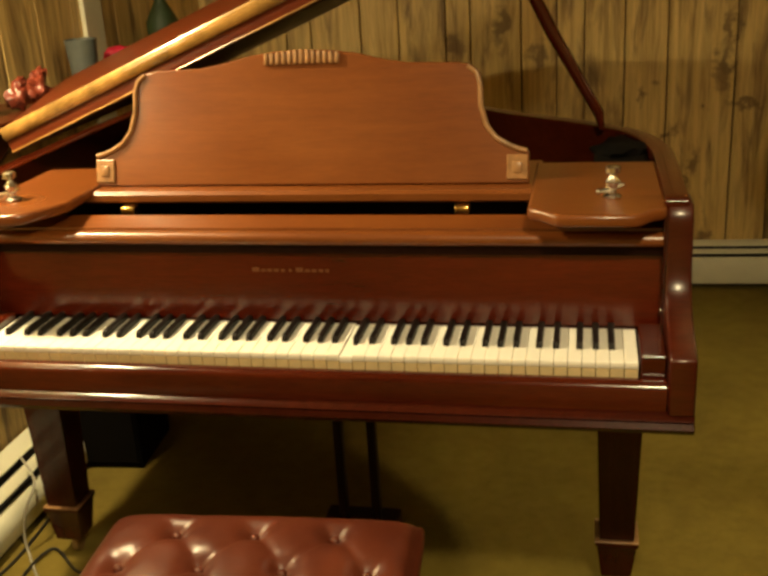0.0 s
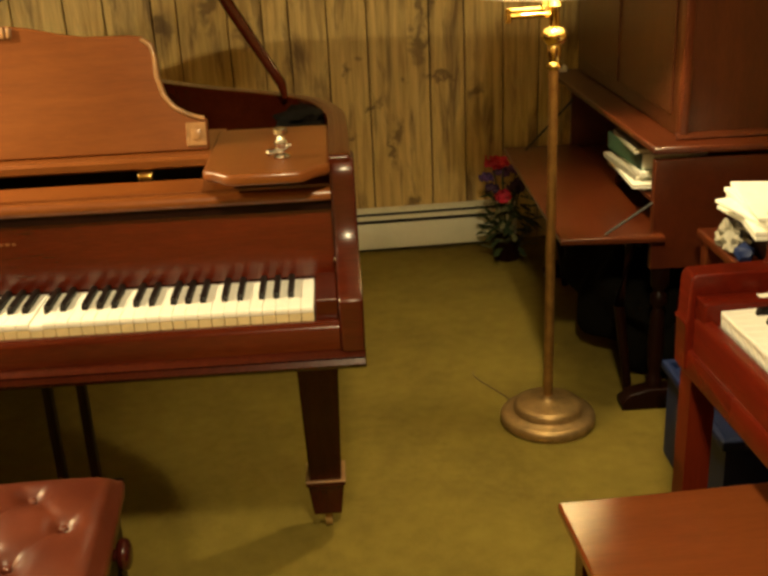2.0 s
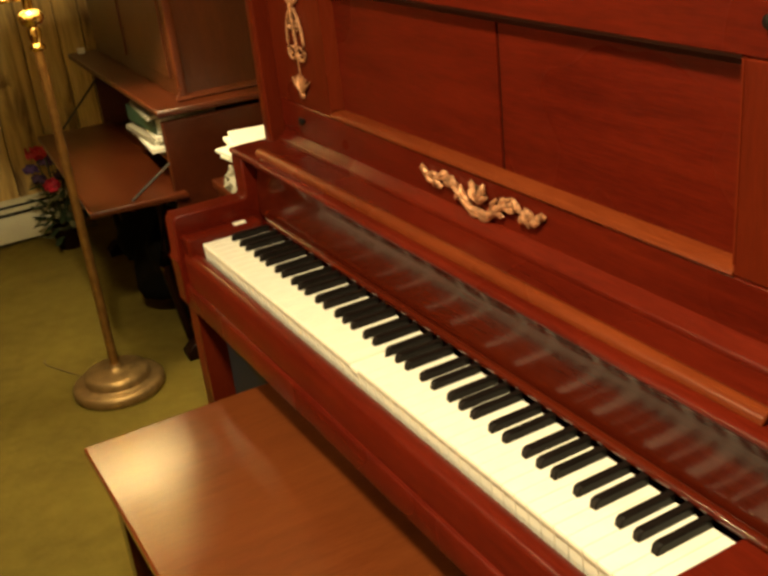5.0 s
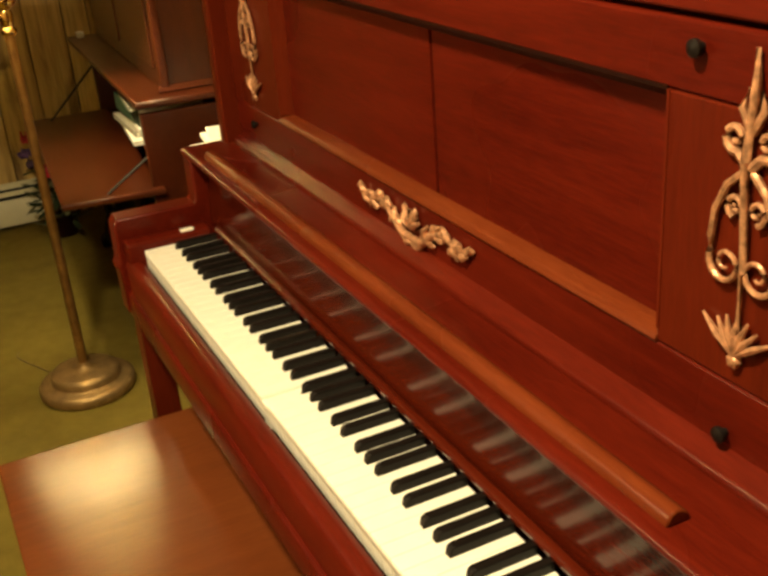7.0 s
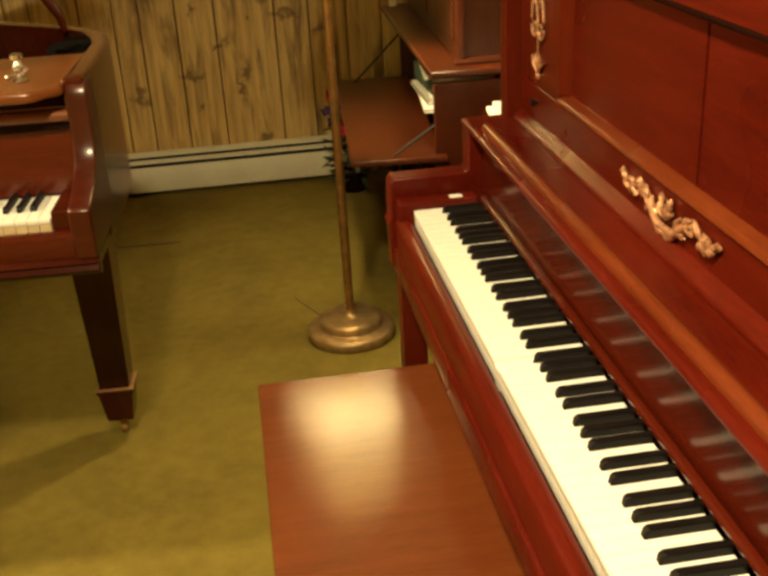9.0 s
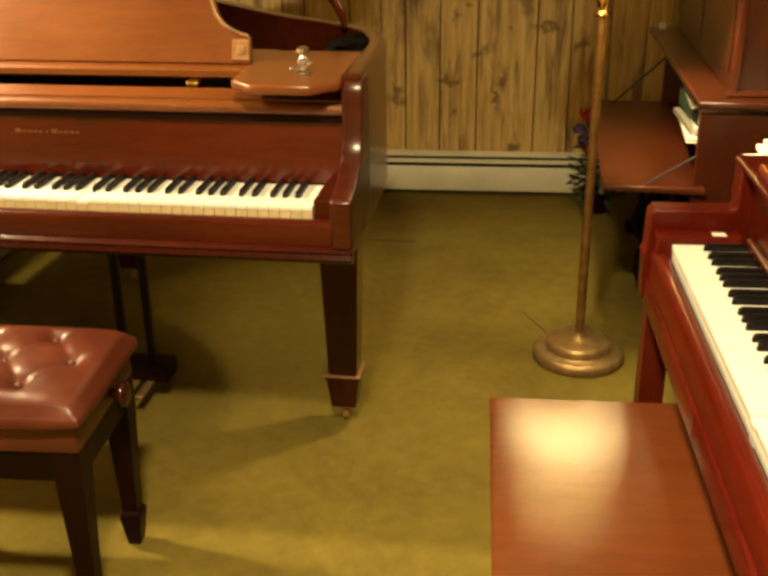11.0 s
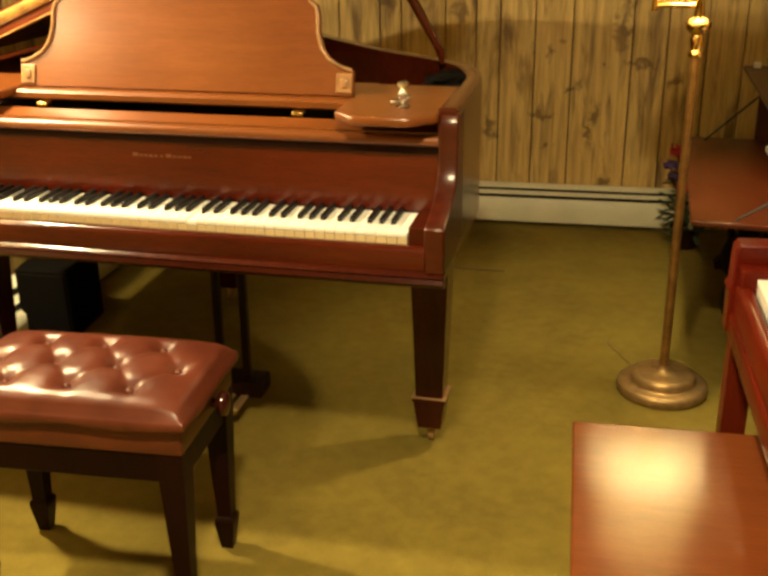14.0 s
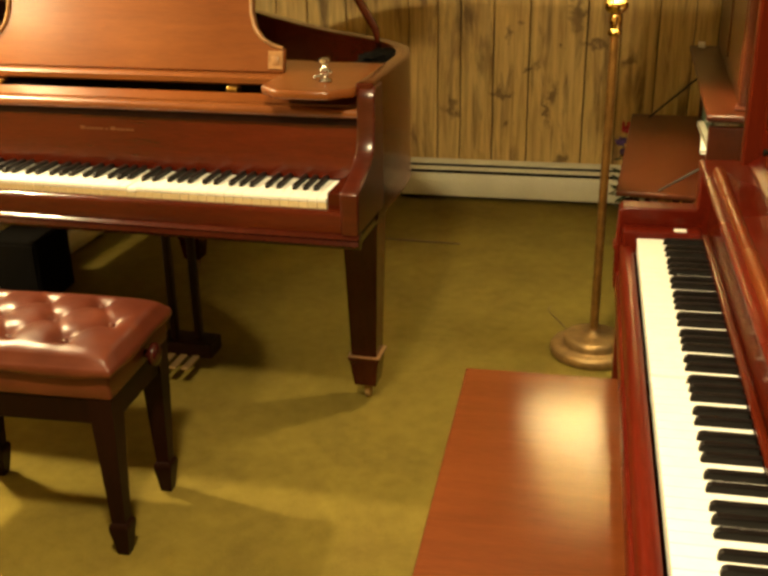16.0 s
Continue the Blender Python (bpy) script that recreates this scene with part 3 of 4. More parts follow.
for s in (1, -1):
    edge = [(s * (x - 0.004), -0.003, y - (0.004 if y > 0.2 else 0)) for x, y in half[1:10]]
    part("desk_moulding", moved(tube(edge, 0.005, 8), LEAN_BACK), MOULD, desk, "pale worn edge moulding")
    part("rosette", moved(merge(box(s * 0.423 - 0.02, s * 0.423 + 0.02, -0.005, 0.001, 0.008, 0.055, 0.002), box(s * 0.423 - 0.009, s * 0.423 + 0.009, -0.008, -0.004, 0.02, 0.042, 0.002)), LEAN_BACK), MOULD, desk, "pale square corner block")
for i in range(13):
    x = -0.072 + i * 0.012
    part("crest_flute", moved(box(x - 0.0042, x + 0.0042, -0.008, 0.004, 0.236, 0.266 - abs(i - 6) * 0.0012, 0.003), LEAN_BACK), MOULD, desk)
# candle fittings on the side shelves
for x in (-0.045, -KW + 0.02):
    br = part("candle_bracket", lathe([(0.015, 0), (0.017, 0.004), (0.007, 0.009), (0.006, 0.014), (0.012, 0.022), (0.014, 0.03), (0.008, 0.036), (0.006, 0.042), (0.014, 0.047), (0.013, 0.056), (0.009, 0.058)], 16, (x, 0.17, 0.972)), STEEL, grand)
    part("thumb_screw", merge(tube([(x - 0.024, 0.165, 0.984), (x, 0.165, 0.99), (x + 0.02, 0.165, 0.998)], [0.004, 0.005, 0.003], 8), blob((x - 0.024, 0.165, 0.984), (0.006, 0.006, 0.006), 0.1, 1, 2)), STEEL, br)
# legs
def leg(x, y, parent):
    bm = bmesh.new()
    secs = [(0.63, 0.05), (0.56, 0.05), (0.152, 0.037)]
    foot = [(0.152, 0.044), (0.147, 0.046), (0.142, 0.046), (0.136, 0.042), (0.07, 0.034), (0.055, 0.032)]
    for k, group in enumerate((secs, foot)):
        rings = [[bm.verts.new((x + sx * h, y + sy * h, z)) for sx, sy in ((-1, -1), (1, -1), (1, 1), (-1, 1))] for z, h in group]
        for a, b in zip(rings, rings[1:]):
            for i in range(4):
                bm.faces.new((a[i], a[(i + 1) % 4], b[(i + 1) % 4], b[i]))
        bm.faces.new(rings[0][::-1])
        bm.faces.new(rings[-1])
    bmesh.ops.recalc_face_normals(bm, faces=bm.faces[:])
    ob = part("leg", bm, GRANDV, parent)
    # pale band added to paint the bright highlight along the foot's upper edge
    part("foot_band", box(x - 0.0468, x + 0.0468, y - 0.0468, y + 0.0468, 0.1485, 0.1525, 0.0012, 1), MOULD, ob)
    part("caster", merge(lathe([(0.014, 0.04), (0.016, 0.058)], 12, (x, y, 0)), moved(lathe([(0.012, -0.009), (0.02, -0.008), (0.021, 0), (0.02, 0.008), (0.012, 0.009)], 16), pose(x, y + 0.008, 0.021, 0, 90, 0))), OLDBRASS, ob)


for x, y in ((-0.015, 0.38), (-KW - 0.115, 0.38), (-0.95, 1.25)):
    leg(x, y, grand)
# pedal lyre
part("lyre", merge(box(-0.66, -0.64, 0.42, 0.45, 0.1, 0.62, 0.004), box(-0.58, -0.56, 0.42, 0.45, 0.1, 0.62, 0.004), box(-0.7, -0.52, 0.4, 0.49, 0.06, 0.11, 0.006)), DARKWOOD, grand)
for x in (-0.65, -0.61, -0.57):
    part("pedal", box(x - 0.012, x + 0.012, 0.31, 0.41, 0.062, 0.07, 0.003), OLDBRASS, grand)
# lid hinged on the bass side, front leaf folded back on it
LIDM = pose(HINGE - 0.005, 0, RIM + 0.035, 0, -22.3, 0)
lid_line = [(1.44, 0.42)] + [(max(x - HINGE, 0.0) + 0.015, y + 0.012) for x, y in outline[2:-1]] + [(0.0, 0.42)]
# mahogany lid coloured near-black: the shade beneath it is in the colour
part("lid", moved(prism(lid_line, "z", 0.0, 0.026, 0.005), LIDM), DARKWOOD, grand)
leaf = part("folded_lid_leaf", moved(prism([(0.41, 0.03), (0.402, 0.036), (0.402, 0.054), (0.41, 0.06), (0.75, 0.118), (0.75, 0.09)], "x", 0, 1.43, 0.004), LIDM), LIDWOOD, grand)
part("leaf_edge", moved(prism([(0.398, 0.031), (0.394, 0.036), (0.394, 0.055), (0.398, 0.06), (0.404, 0.06), (0.404, 0.031)], "x", 0.0, 1.43, 0.001), LIDM), EDGE, leaf)
part("lid_edge", moved(prism([(0.41, 0.001), (0.4, 0.005), (0.4, 0.024), (0.404, 0.0295), (0.421, 0.0295), (0.421, 0.001)], "x", 0.0, 1.43, 0.001), LIDM), LIDWOOD, leaf)
part("hinge_line", moved(tube([(0.0, 0.3985, 0.0045), (1.43, 0.3985, 0.0045)], 0.0022, 6), LIDM), EDGE, leaf)
part("lid_prop", tube([(-0.058, 0.735, 0.98), (-0.064, 0.736, 1.015), (-0.17, 0.73, 1.2), (-0.28, 0.74, 1.42)], [0.007, 0.012, 0.015, 0.015], 8), GRAND, grand)

# ---------- stool ----------
stool = thing("piano_stool", "adjustable piano stool with buttoned oxblood leather seat", "stool", pose(-0.61, -0.34, 0, 0, 0, 3.5))
SW, SD = 0.264, 0.164


def tufted():
    """A buttoned pillow: three rows of buttons, folds running slantwise between them."""
    bm = bmesh.new()
    nx, ny = 84, 54
    btn = [(-0.2 + 0.1333 * i, 0.0) for i in range(4)] + [(-0.1333 + 0.1333 * i, y) for y in (-0.092, 0.092) for i in range(3)]
    grid = {}
    for i in range(nx + 1):
        for j in range(ny + 1):
            u, v = 2 * i / nx - 1, 2 * j / ny - 1
            x, y = u * SW, v * SD
            e = (1 - abs(u) ** 9) * (1 - abs(v) ** 7)
            z = 0.494 + 0.03 * max(0, e) ** 0.5 + 0.011 * (1 - u * u) * (1 - v * v)
            inside = max(0.0, 1 - (abs(x) / 0.235) ** 8) * max(0.0, 1 - (abs(y) / 0.13) ** 8)
            for a, b in btn:
                d = math.hypot(x - a, y - b)
                z -= 0.013 * math.exp(-(d / 0.024) ** 2) + 0.006 * math.exp(-(d / 0.009) ** 2)
            for s in (1, -1):
                ph = ((x + 0.2) * 0.81 - s * y * 0.587) / 0.108
                near = abs(ph - round(ph)) * 0.108
                z -= inside * (0.0035 * math.exp(-(near / 0.006) ** 2) + 0.003 * math.exp(-(near / 0.02) ** 2))
            z += 0.0012 * noise.noise(Vector((x * 30, y * 30, 3.0)))
            pull = 1 - 0.012 * abs(u) ** 6 * abs(v) ** 6
            grid[i, j] = bm.verts.new((x * pull, y * pull, z))
    for i in range(nx):
        for j in range(ny):
            bm.faces.new((grid[i, j], grid[i + 1, j], grid[i + 1, j + 1], grid[i, j + 1]))
    ring = [grid[i, 0] for i in range(nx)] + [grid[nx, j] for j in range(ny)] + [grid[i, ny] for i in range(nx, 0, -1)] + [grid[0, j] for j in range(ny, 0, -1)]
    prev = ring
    for dz, grow in ((0.49, 0.006), (0.484, 0.0095), (0.477, 0.0105), (0.47, 0.009), (0.465, 0.003), (0.466, -0.012)):
        cur = []
        for v in ring:
            kx, ky = 1 + grow / SW, 1 + grow / SD
            sag = (0.49 - dz) * 0.16 * math.sin(23 * v.co.x + 31 * v.co.y)
            cur.append(bm.verts.new((v.co.x * kx, v.co.y * ky, dz + sag)))
        for i in range(len(ring)):
            bm.faces.new((prev[i], cur[i], cur[(i + 1) % len(ring)], prev[(i + 1) % len(ring)]))
        prev = cur
    bm.faces.new(prev)
    bmesh.ops.recalc_face_normals(bm, faces=bm.faces[:])
    return bm, btn


cushion_bm, buttons = tufted()
cushion = part("cushion", cushion_bm, LEATHER, stool, "buttoned oxblood leather cushion")
for x, y in buttons:
    part("button", moved(lathe([(0.0075, -0.002), (0.0075, 0.001), (0.006, 0.0035), (0.003, 0.005)], 14), pose(x, y, 0.5125)), LEATHER, cushion)
part("seat_box", box(-SW + 0.006, SW - 0.006, -SD + 0.006, SD - 0.006, 0.41, 0.4655, 0.005), LEATHER, stool, "leather-covered seat box")
for sy in (-1, 1):
    y = sy * (SD - 0.021)
    part("apron", box(-SW + 0.03, SW - 0.03, y - 0.009, y + 0.009, 0.346, 0.4095, 0.003), DARKWOOD, stool)
    x = sy * (SW - 0.021)
    part("apron", box(x - 0.009, x + 0.009, -SD + 0.03, SD - 0.03, 0.346, 0.4095, 0.003), DARKWOOD, stool)
part("lift_frame", box(-SW + 0.06, SW - 0.06, -SD + 0.05, SD - 0.05, 0.37, 0.4095, 0.003), DARKWOOD, stool)
for sx in (-1, 1):
    for sy in (-1, 1):
        x, y = sx * (SW - 0.034), sy * (SD - 0.034)
        ring = [(0.409, 0.0265), (0.34, 0.026), (0.088, 0.0165), (0.084, 0.021), (0.076, 0.023), (0.068, 0.0225), (0.05, 0.02), (0.0, 0.0135)]
        bm = bmesh.new()
        rr = [[bm.verts.new((x + a * h, y + b * h, z)) for a, b in ((-1, -1), (1, -1), (1, 1), (-1, 1))] for z, h in ring]
        for a, b in zip(rr, rr[1:]):
            for i in range(4):
                bm.faces.new((a[i], a[(i + 1) % 4], b[(i + 1) % 4], b[i]))
        bm.faces.new(rr[0][::-1])
        bm.faces.new(rr[-1])
        bmesh.ops.recalc_face_normals(bm, faces=bm.faces[:])
        part("leg", bm, DARKWOOD, stool)
for sx in (-1, 1):
    part("knob", moved(lathe([(0.01, 0), (0.01, 0.014), (0.02, 0.015), (0.026, 0.019), (0.0275, 0.026), (0.025, 0.033), (0.015, 0.037), (0.004, 0.038)], 24), pose(sx * (SW - 0.008), 0.03, 0.432, 0, 90 * sx, 0)), KNOB, stool, "dark red turned adjusting knob")

# ---------- floor lamp ----------
fl = thing("floor_lamp", "brass swing-arm floor lamp with a round stepped base, switched on", "lamp", pose(*LAMP, 0))
part("base", lathe([(0.128, 0), (0.134, 0.008), (0.134, 0.024), (0.129, 0.032), (0.118, 0.034), (0.1, 0.035), (0.096, 0.038), (0.096, 0.055), (0.091, 0.062), (0.08, 0.065), (0.05, 0.067), (0.024, 0.071), (0.019, 0.078), (0.017, 0.086)], 48), OLDBRASS, fl)
part("pole", lathe([(0.0135, 0.084), (0.0125, 1.02)], 20), POLEBRASS, fl)
part("collar", lathe([(0.014, 1.0), (0.02, 1.004), (0.021, 1.012), (0.014, 1.02), (0.017, 1.03), (0.019, 1.05), (0.016, 1.06), (0.026, 1.068), (0.034, 1.08), (0.034, 1.092), (0.024, 1.102), (0.014, 1.106), (0.012, 1.15), (0.016, 1.156), (0.006, 1.17)], 24), BRASS, fl)
part("swing_arm", merge(tube([(0, 0, 1.135), (-0.115, -0.0, 1.135)], 0.007), tube([(-0.115, -0.0, 1.12), (-0.115, -0.0, 1.155)], 0.009), tube([(-0.115, 0, 1.148), (-0.03, -0.03, 1.152)], 0.007), tube([(-0.03, -0.03, 1.15), (-0.03, -0.02, 1.215)], 0.012)), BRASS, fl)
shade = bmesh.new()
rows = []
for r, z in ((0.2, 1.19), (0.12, 1.48), (0.118, 1.48), (0.198, 1.19)):
    rows.append([shade.verts.new((-0.02 + r * math.cos(a * math.pi / 24), -0.02 + r * math.sin(a * math.pi / 24), z)) for a in range(48)])
for a, b in zip(rows, rows[1:] + rows[:1]):
    for i in range(48):
        shade.faces.new((a[i], a[(i + 1) % 48], b[(i + 1) % 48], b[i]))


def shade_mat():
    m, nt, nodes, p = material("lampshade_linen")
    n = tex_noise(nt, mapped(nt, (1, 1, 1)), 120, 3)
    c = ramp(nt, n, [(0.3, (0.7, 0.64, 0.5)), (0.7, (0.8, 0.75, 0.6))])
    nt.links.new(c, p.inputs["Base Color"])
    p.inputs["Roughness"].default_value = 0.9
    tr = nodes.new("ShaderNodeBsdfTranslucent")
    nt.links.new(c, tr.inputs[0])
    mx = nodes.new("ShaderNodeMixShader")
    mx.inputs[0].default_value = 0.45
    nt.links.new(p.outputs[0], mx.inputs[1])
    nt.links.new(tr.outputs[0], mx.inputs[2])
    nt.links.new(mx.outputs[0], nodes["Material Output"].inputs[0])
    return m


part("shade", shade, shade_mat(), fl, "cream fabric lampshade glowing from within")

# ---------- upright piano ----------
UM = pose(0.713, -0.107, 0, 0, 0, -87.0) @ pose(0, 0, 0, 0, 0.6, 0)
up = thing("upright_piano", "tall mahogany upright piano with gilt carved ornaments", "piano", UM)
UT = 0.724
keyboard(up, 0.0, 0.0, UT, 0.13, 26, IVORY, 0.005)
UC = 0.63  # middle of the case
U0, U1 = UC - 0.725, UC + 0.725
part("key_slip", prism([(-0.03, 0.63), (-0.006, 0.63), (-0.006, 0.7), (-0.014, 0.705), (-0.026, 0.702), (-0.032, 0.692)], "x", -0.035, KW + 0.06, 0.001), UPRIGHT, up)
part("keybed", box(U0 + 0.002, U1 - 0.002, -0.036, 0.3, 0.578, 0.632, 0.006), UPRIGHT, up)
CHK = [(-0.04, 0.59), (-0.042, 0.676), (-0.046, 0.684), (-0.04, 0.692), (-0.038, 0.765), (-0.03, 0.776), (0.115, 0.776), (0.12, 0.782), (0.12, 0.857), (0.23, 0.857), (0.23, 0.59)]
part("cheek", prism(CHK, "x", U0, U0 + 0.05, 0.004), UPRIGHT, up)
part("cheek", prism(CHK, "x", U1 - 0.05, U1, 0.004), UPRIGHT, up)
for x0, x1 in ((U0 + 0.05, -0.002), (KW + 0.002, U1 - 0.05)):
    part("key_block", box(x0, x1, -0.028, 0.13, 0.63, 0.738, 0.004), UPRIGHT, up)
part("name_rail", box(0.02, U1 - 0.05, 0.127, 0.141, 0.735, 0.747, 0.004), UPGLOSS, up)
part("fallboard", prism([(0.1425, 0.736), (0.1485, 0.822), (0.1475, 0.838), (0.143, 0.849), (0.134, 0.857), (0.21, 0.857), (0.21, 0.736)], "x", U0 + 0.05, U1 - 0.05), UPGLOSS, up)
part("music_shelf", prism([(0.127, 0.8565), (0.1215, 0.858), (0.1185, 0.862), (0.119, 0.8665), (0.123, 0.8695), (0.13, 0.87), (0.24, 0.87), (0.24, 0.8565)], "x", U0 - 0.004, U1 + 0.004, 0), UPRIGHT, up)
part("shelf_lip", prism([(0.136, 0.8702), (0.1365, 0.8765), (0.14, 0.8815), (0.1455, 0.884), (0.151, 0.883), (0.157, 0.879), (0.162, 0.8702)], "x", 0.0, 1.233, 0.002), UPEDGE, up, "worn rounded lip with lamplight in its paler colour")
P0, P1, PJ = 0.168, 1.102, 0.668
part("lower_rail", box(U0 + 0.03, U1 - 0.03, 0.232, 0.26, 0.868, 0.955, 0.003), UPRIGHT, up)
part("base_moulding", prism([(0.212, 0.8702), (0.2115, 0.876), (0.215, 0.881), (0.222, 0.883), (0.226, 0.889), (0.2335, 0.893), (0.2335, 0.8702)], "x", -0.055, U1 - 0.03), UPRIGHT, up)
UPT = 1.38
part("top_rail", box(U0 + 0.03, U1 - 0.03, 0.232, 0.26, 1.187, 1.245, 0.003), UPRIGHT, up)
part("upper_rail", box(U0 + 0.03, U1 - 0.03, 0.232, 0.26, 1.25, UPT - 0.02, 0.003), UPRIGHT, up)
for x0, x1 in ((U0 + 0.03, P0), (P1, U1 - 0.03)):
    part("stile", box(x0, x1, 0.2315, 0.26, 0.9555, 1.1865, 0.002), UPRIGHTV, up)
part("panel", box(P0 - 0.01, PJ - 0.0035, 0.2505, 0.2585, 0.945, 1.2, 0), UPRIGHT, up)
part("panel", box(PJ + 0.0035, P1 + 0.01, 0.2505, 0.2585, 0.945, 1.2, 0), UPRIGHT, up)
part("panel_joint", box(PJ - 0.003, PJ + 0.003, 0.2535, 0.2575, 0.95, 1.195, 0), DARKWOOD, up)
part("panel_moulding", prism([(0.2312, 0.9535), (0.2285, 0.957), (0.2295, 0.961), (0.236, 0.9655), (0.2505, 0.969), (0.2505, 0.9535)], "x", P0 - 0.006, P1 + 0.002, 0.001), UPEDGE, up, "worn lower moulding with light in its paler colour")
for a, b in ((P0, 0.016), (P1, -0.016)):
    part("panel_moulding", prism([(a - b * 0.2, 0.2305), (a, 0.2305), (a + b, 0.2505), (a - b * 0.2, 0.2505)], "z", 0.969, 1.1868), UPRIGHTV, up)
# top moulding coloured near-black for the recess shadow under the rail
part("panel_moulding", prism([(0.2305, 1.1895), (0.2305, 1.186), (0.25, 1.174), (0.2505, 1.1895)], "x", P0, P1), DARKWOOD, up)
part("side", box(U0 - 0.004, U0 + 0.03, 0.2, 0.66, 0.0, UPT - 0.02, 0.004), UPRIGHTV, up)
part("side", box(U1 - 0.03, U1 + 0.004, 0.2, 0.66, 0.0, UPT - 0.02, 0.004), UPRIGHTV, up)
part("back", box(U0 + 0.03, U1 - 0.03, 0.63, 0.65, 0.05, UPT - 0.03, 0), UPRIGHTV, up)
part("top_lid", box(U0 - 0.02, U1 + 0.02, 0.19, 0.68, UPT - 0.02, UPT + 0.01, 0.006), UPRIGHT, up)
part("bottom_board", box(U0 + 0.03, U1 - 0.03, 0.24, 0.26, 0.1, 0.58, 0.003), UPRIGHT, up)
part("plinth", box(U0, U1, 0.19, 0.24, 0.0, 0.1, 0.006), UPRIGHT, up)
for x in (U0 + 0.028, U1 - 0.028):
    part("leg", prism([(x - 0.025, -0.026), (x + 0.025, -0.026), (x + 0.025, 0.024), (x - 0.025, 0.024)], "z", 0.04, 0.58, 0.005), UPRIGHTV, up)
    part("toe_block", box(x - 0.035, x + 0.035, -0.06, 0.22, 0.0, 0.05, 0.006), UPRIGHTV, up)
for x, z in ((0.04, 0.926), (1.193, 0.906), (1.138, 1.226), (0.085, 1.226)):
    part("desk_knob", moved(lathe([(0.004, 0), (0.004, 0.004), (0.0075, 0.006), (0.0075, 0.01), (0.003, 0.012)], 14), pose(x, 0.232, z, 90)), EBONY, up)
scrap = tagged(part("paper_scrap", box(-0.026, -0.01, 0.075, 0.1, 0.738, 0.7392, 0), PAPER), "small white scrap of paper on the key block", "paper")
scrap.matrix_world = UM


def curl(cx, cz, r, a0, a1, y, n=14, shrink=0.35):
    """Points of a flat spiral round (cx, cz) that winds in to a share of its radius."""
    pts = []
    for i in range(n):
        q, a = r * (1 - (1 - shrink) * i / (n - 1)), radians(a0 + (a1 - a0) * i / (n - 1))
        pts.append((cx + q * math.cos(a), y, cz + q * math.sin(a)))
    return pts


yy = 0.2275
CX, CZ = 0.632, 0.92
orn = []
for k in range(7):
    a = radians(30 + 20 * k)
    orn.append(tube([(CX, yy, CZ - 0.006), (CX + 0.014 * math.cos(a), yy - 0.003, CZ - 0.004 + 0.014 * math.sin(a)), (CX + 0.026 * math.cos(a), yy - 0.001, CZ - 0.004 + 0.026 * math.sin(a))], [0.002, 0.005, 0.003], 6))
for s in (1, -1):
    line = [(CX + s * d, yy, CZ + h) for d, h in ((0.0, -0.018), (0.02, -0.02), (0.04, -0.01), (0.06, 0.005), (0.082, 0.013), (0.1, 0.009), (0.118, 0.004), (0.136, 0.006), (0.152, 0.014))]
    orn.append(tube(line, [0.005, 0.0065, 0.0065, 0.006, 0.005, 0.004, 0.0045, 0.0035, 0.001], 8))
    for d, h, e, g, r in ((0.03, -0.012, 0.046, 0.012, 0.0035), (0.112, 0.004, 0.12, -0.01, 0.0035), (0.07, 0.01, 0.08, 0.022, 0.0025)):
        orn.append(tube([(CX + s * d, yy, CZ + h), (CX + s * (d + e) / 2, yy - 0.003, CZ + (h + g) / 2 + 0.003), (CX + s * e, yy, CZ + g)], [r, r * 1.2, r * 0.7], 6))
    orn.append(blob((CX + s * 0.012, yy, CZ - 0.026), (0.007, 0.005, 0.006), 0.4, 5, 2))
for s in (1, -1):
    for d, h, turn in ((0.022, -0.022, 20), (0.035, -0.006, 50), (0.05, -0.008, -10), (0.062, 0.012, 40), (0.078, 0.005, 0), (0.092, 0.016, -30), (0.108, -0.001, 30), (0.122, 0.01, -20), (0.134, 0.001, 20), (0.146, 0.012, 30), (0.012, 0.016, 75), (0.01, -0.026, -10)):
        orn.append(moved(blob((0, 0, 0), (0.0125, 0.0045, 0.006), 0.5, d * 90, 2), pose(CX + s * d, yy - 0.001, CZ + h, 0, -turn if s > 0 else 180 + turn, 0)))
part("carved_ornament", merge(*orn), GILT, up, "gilt carved scroll ornament")
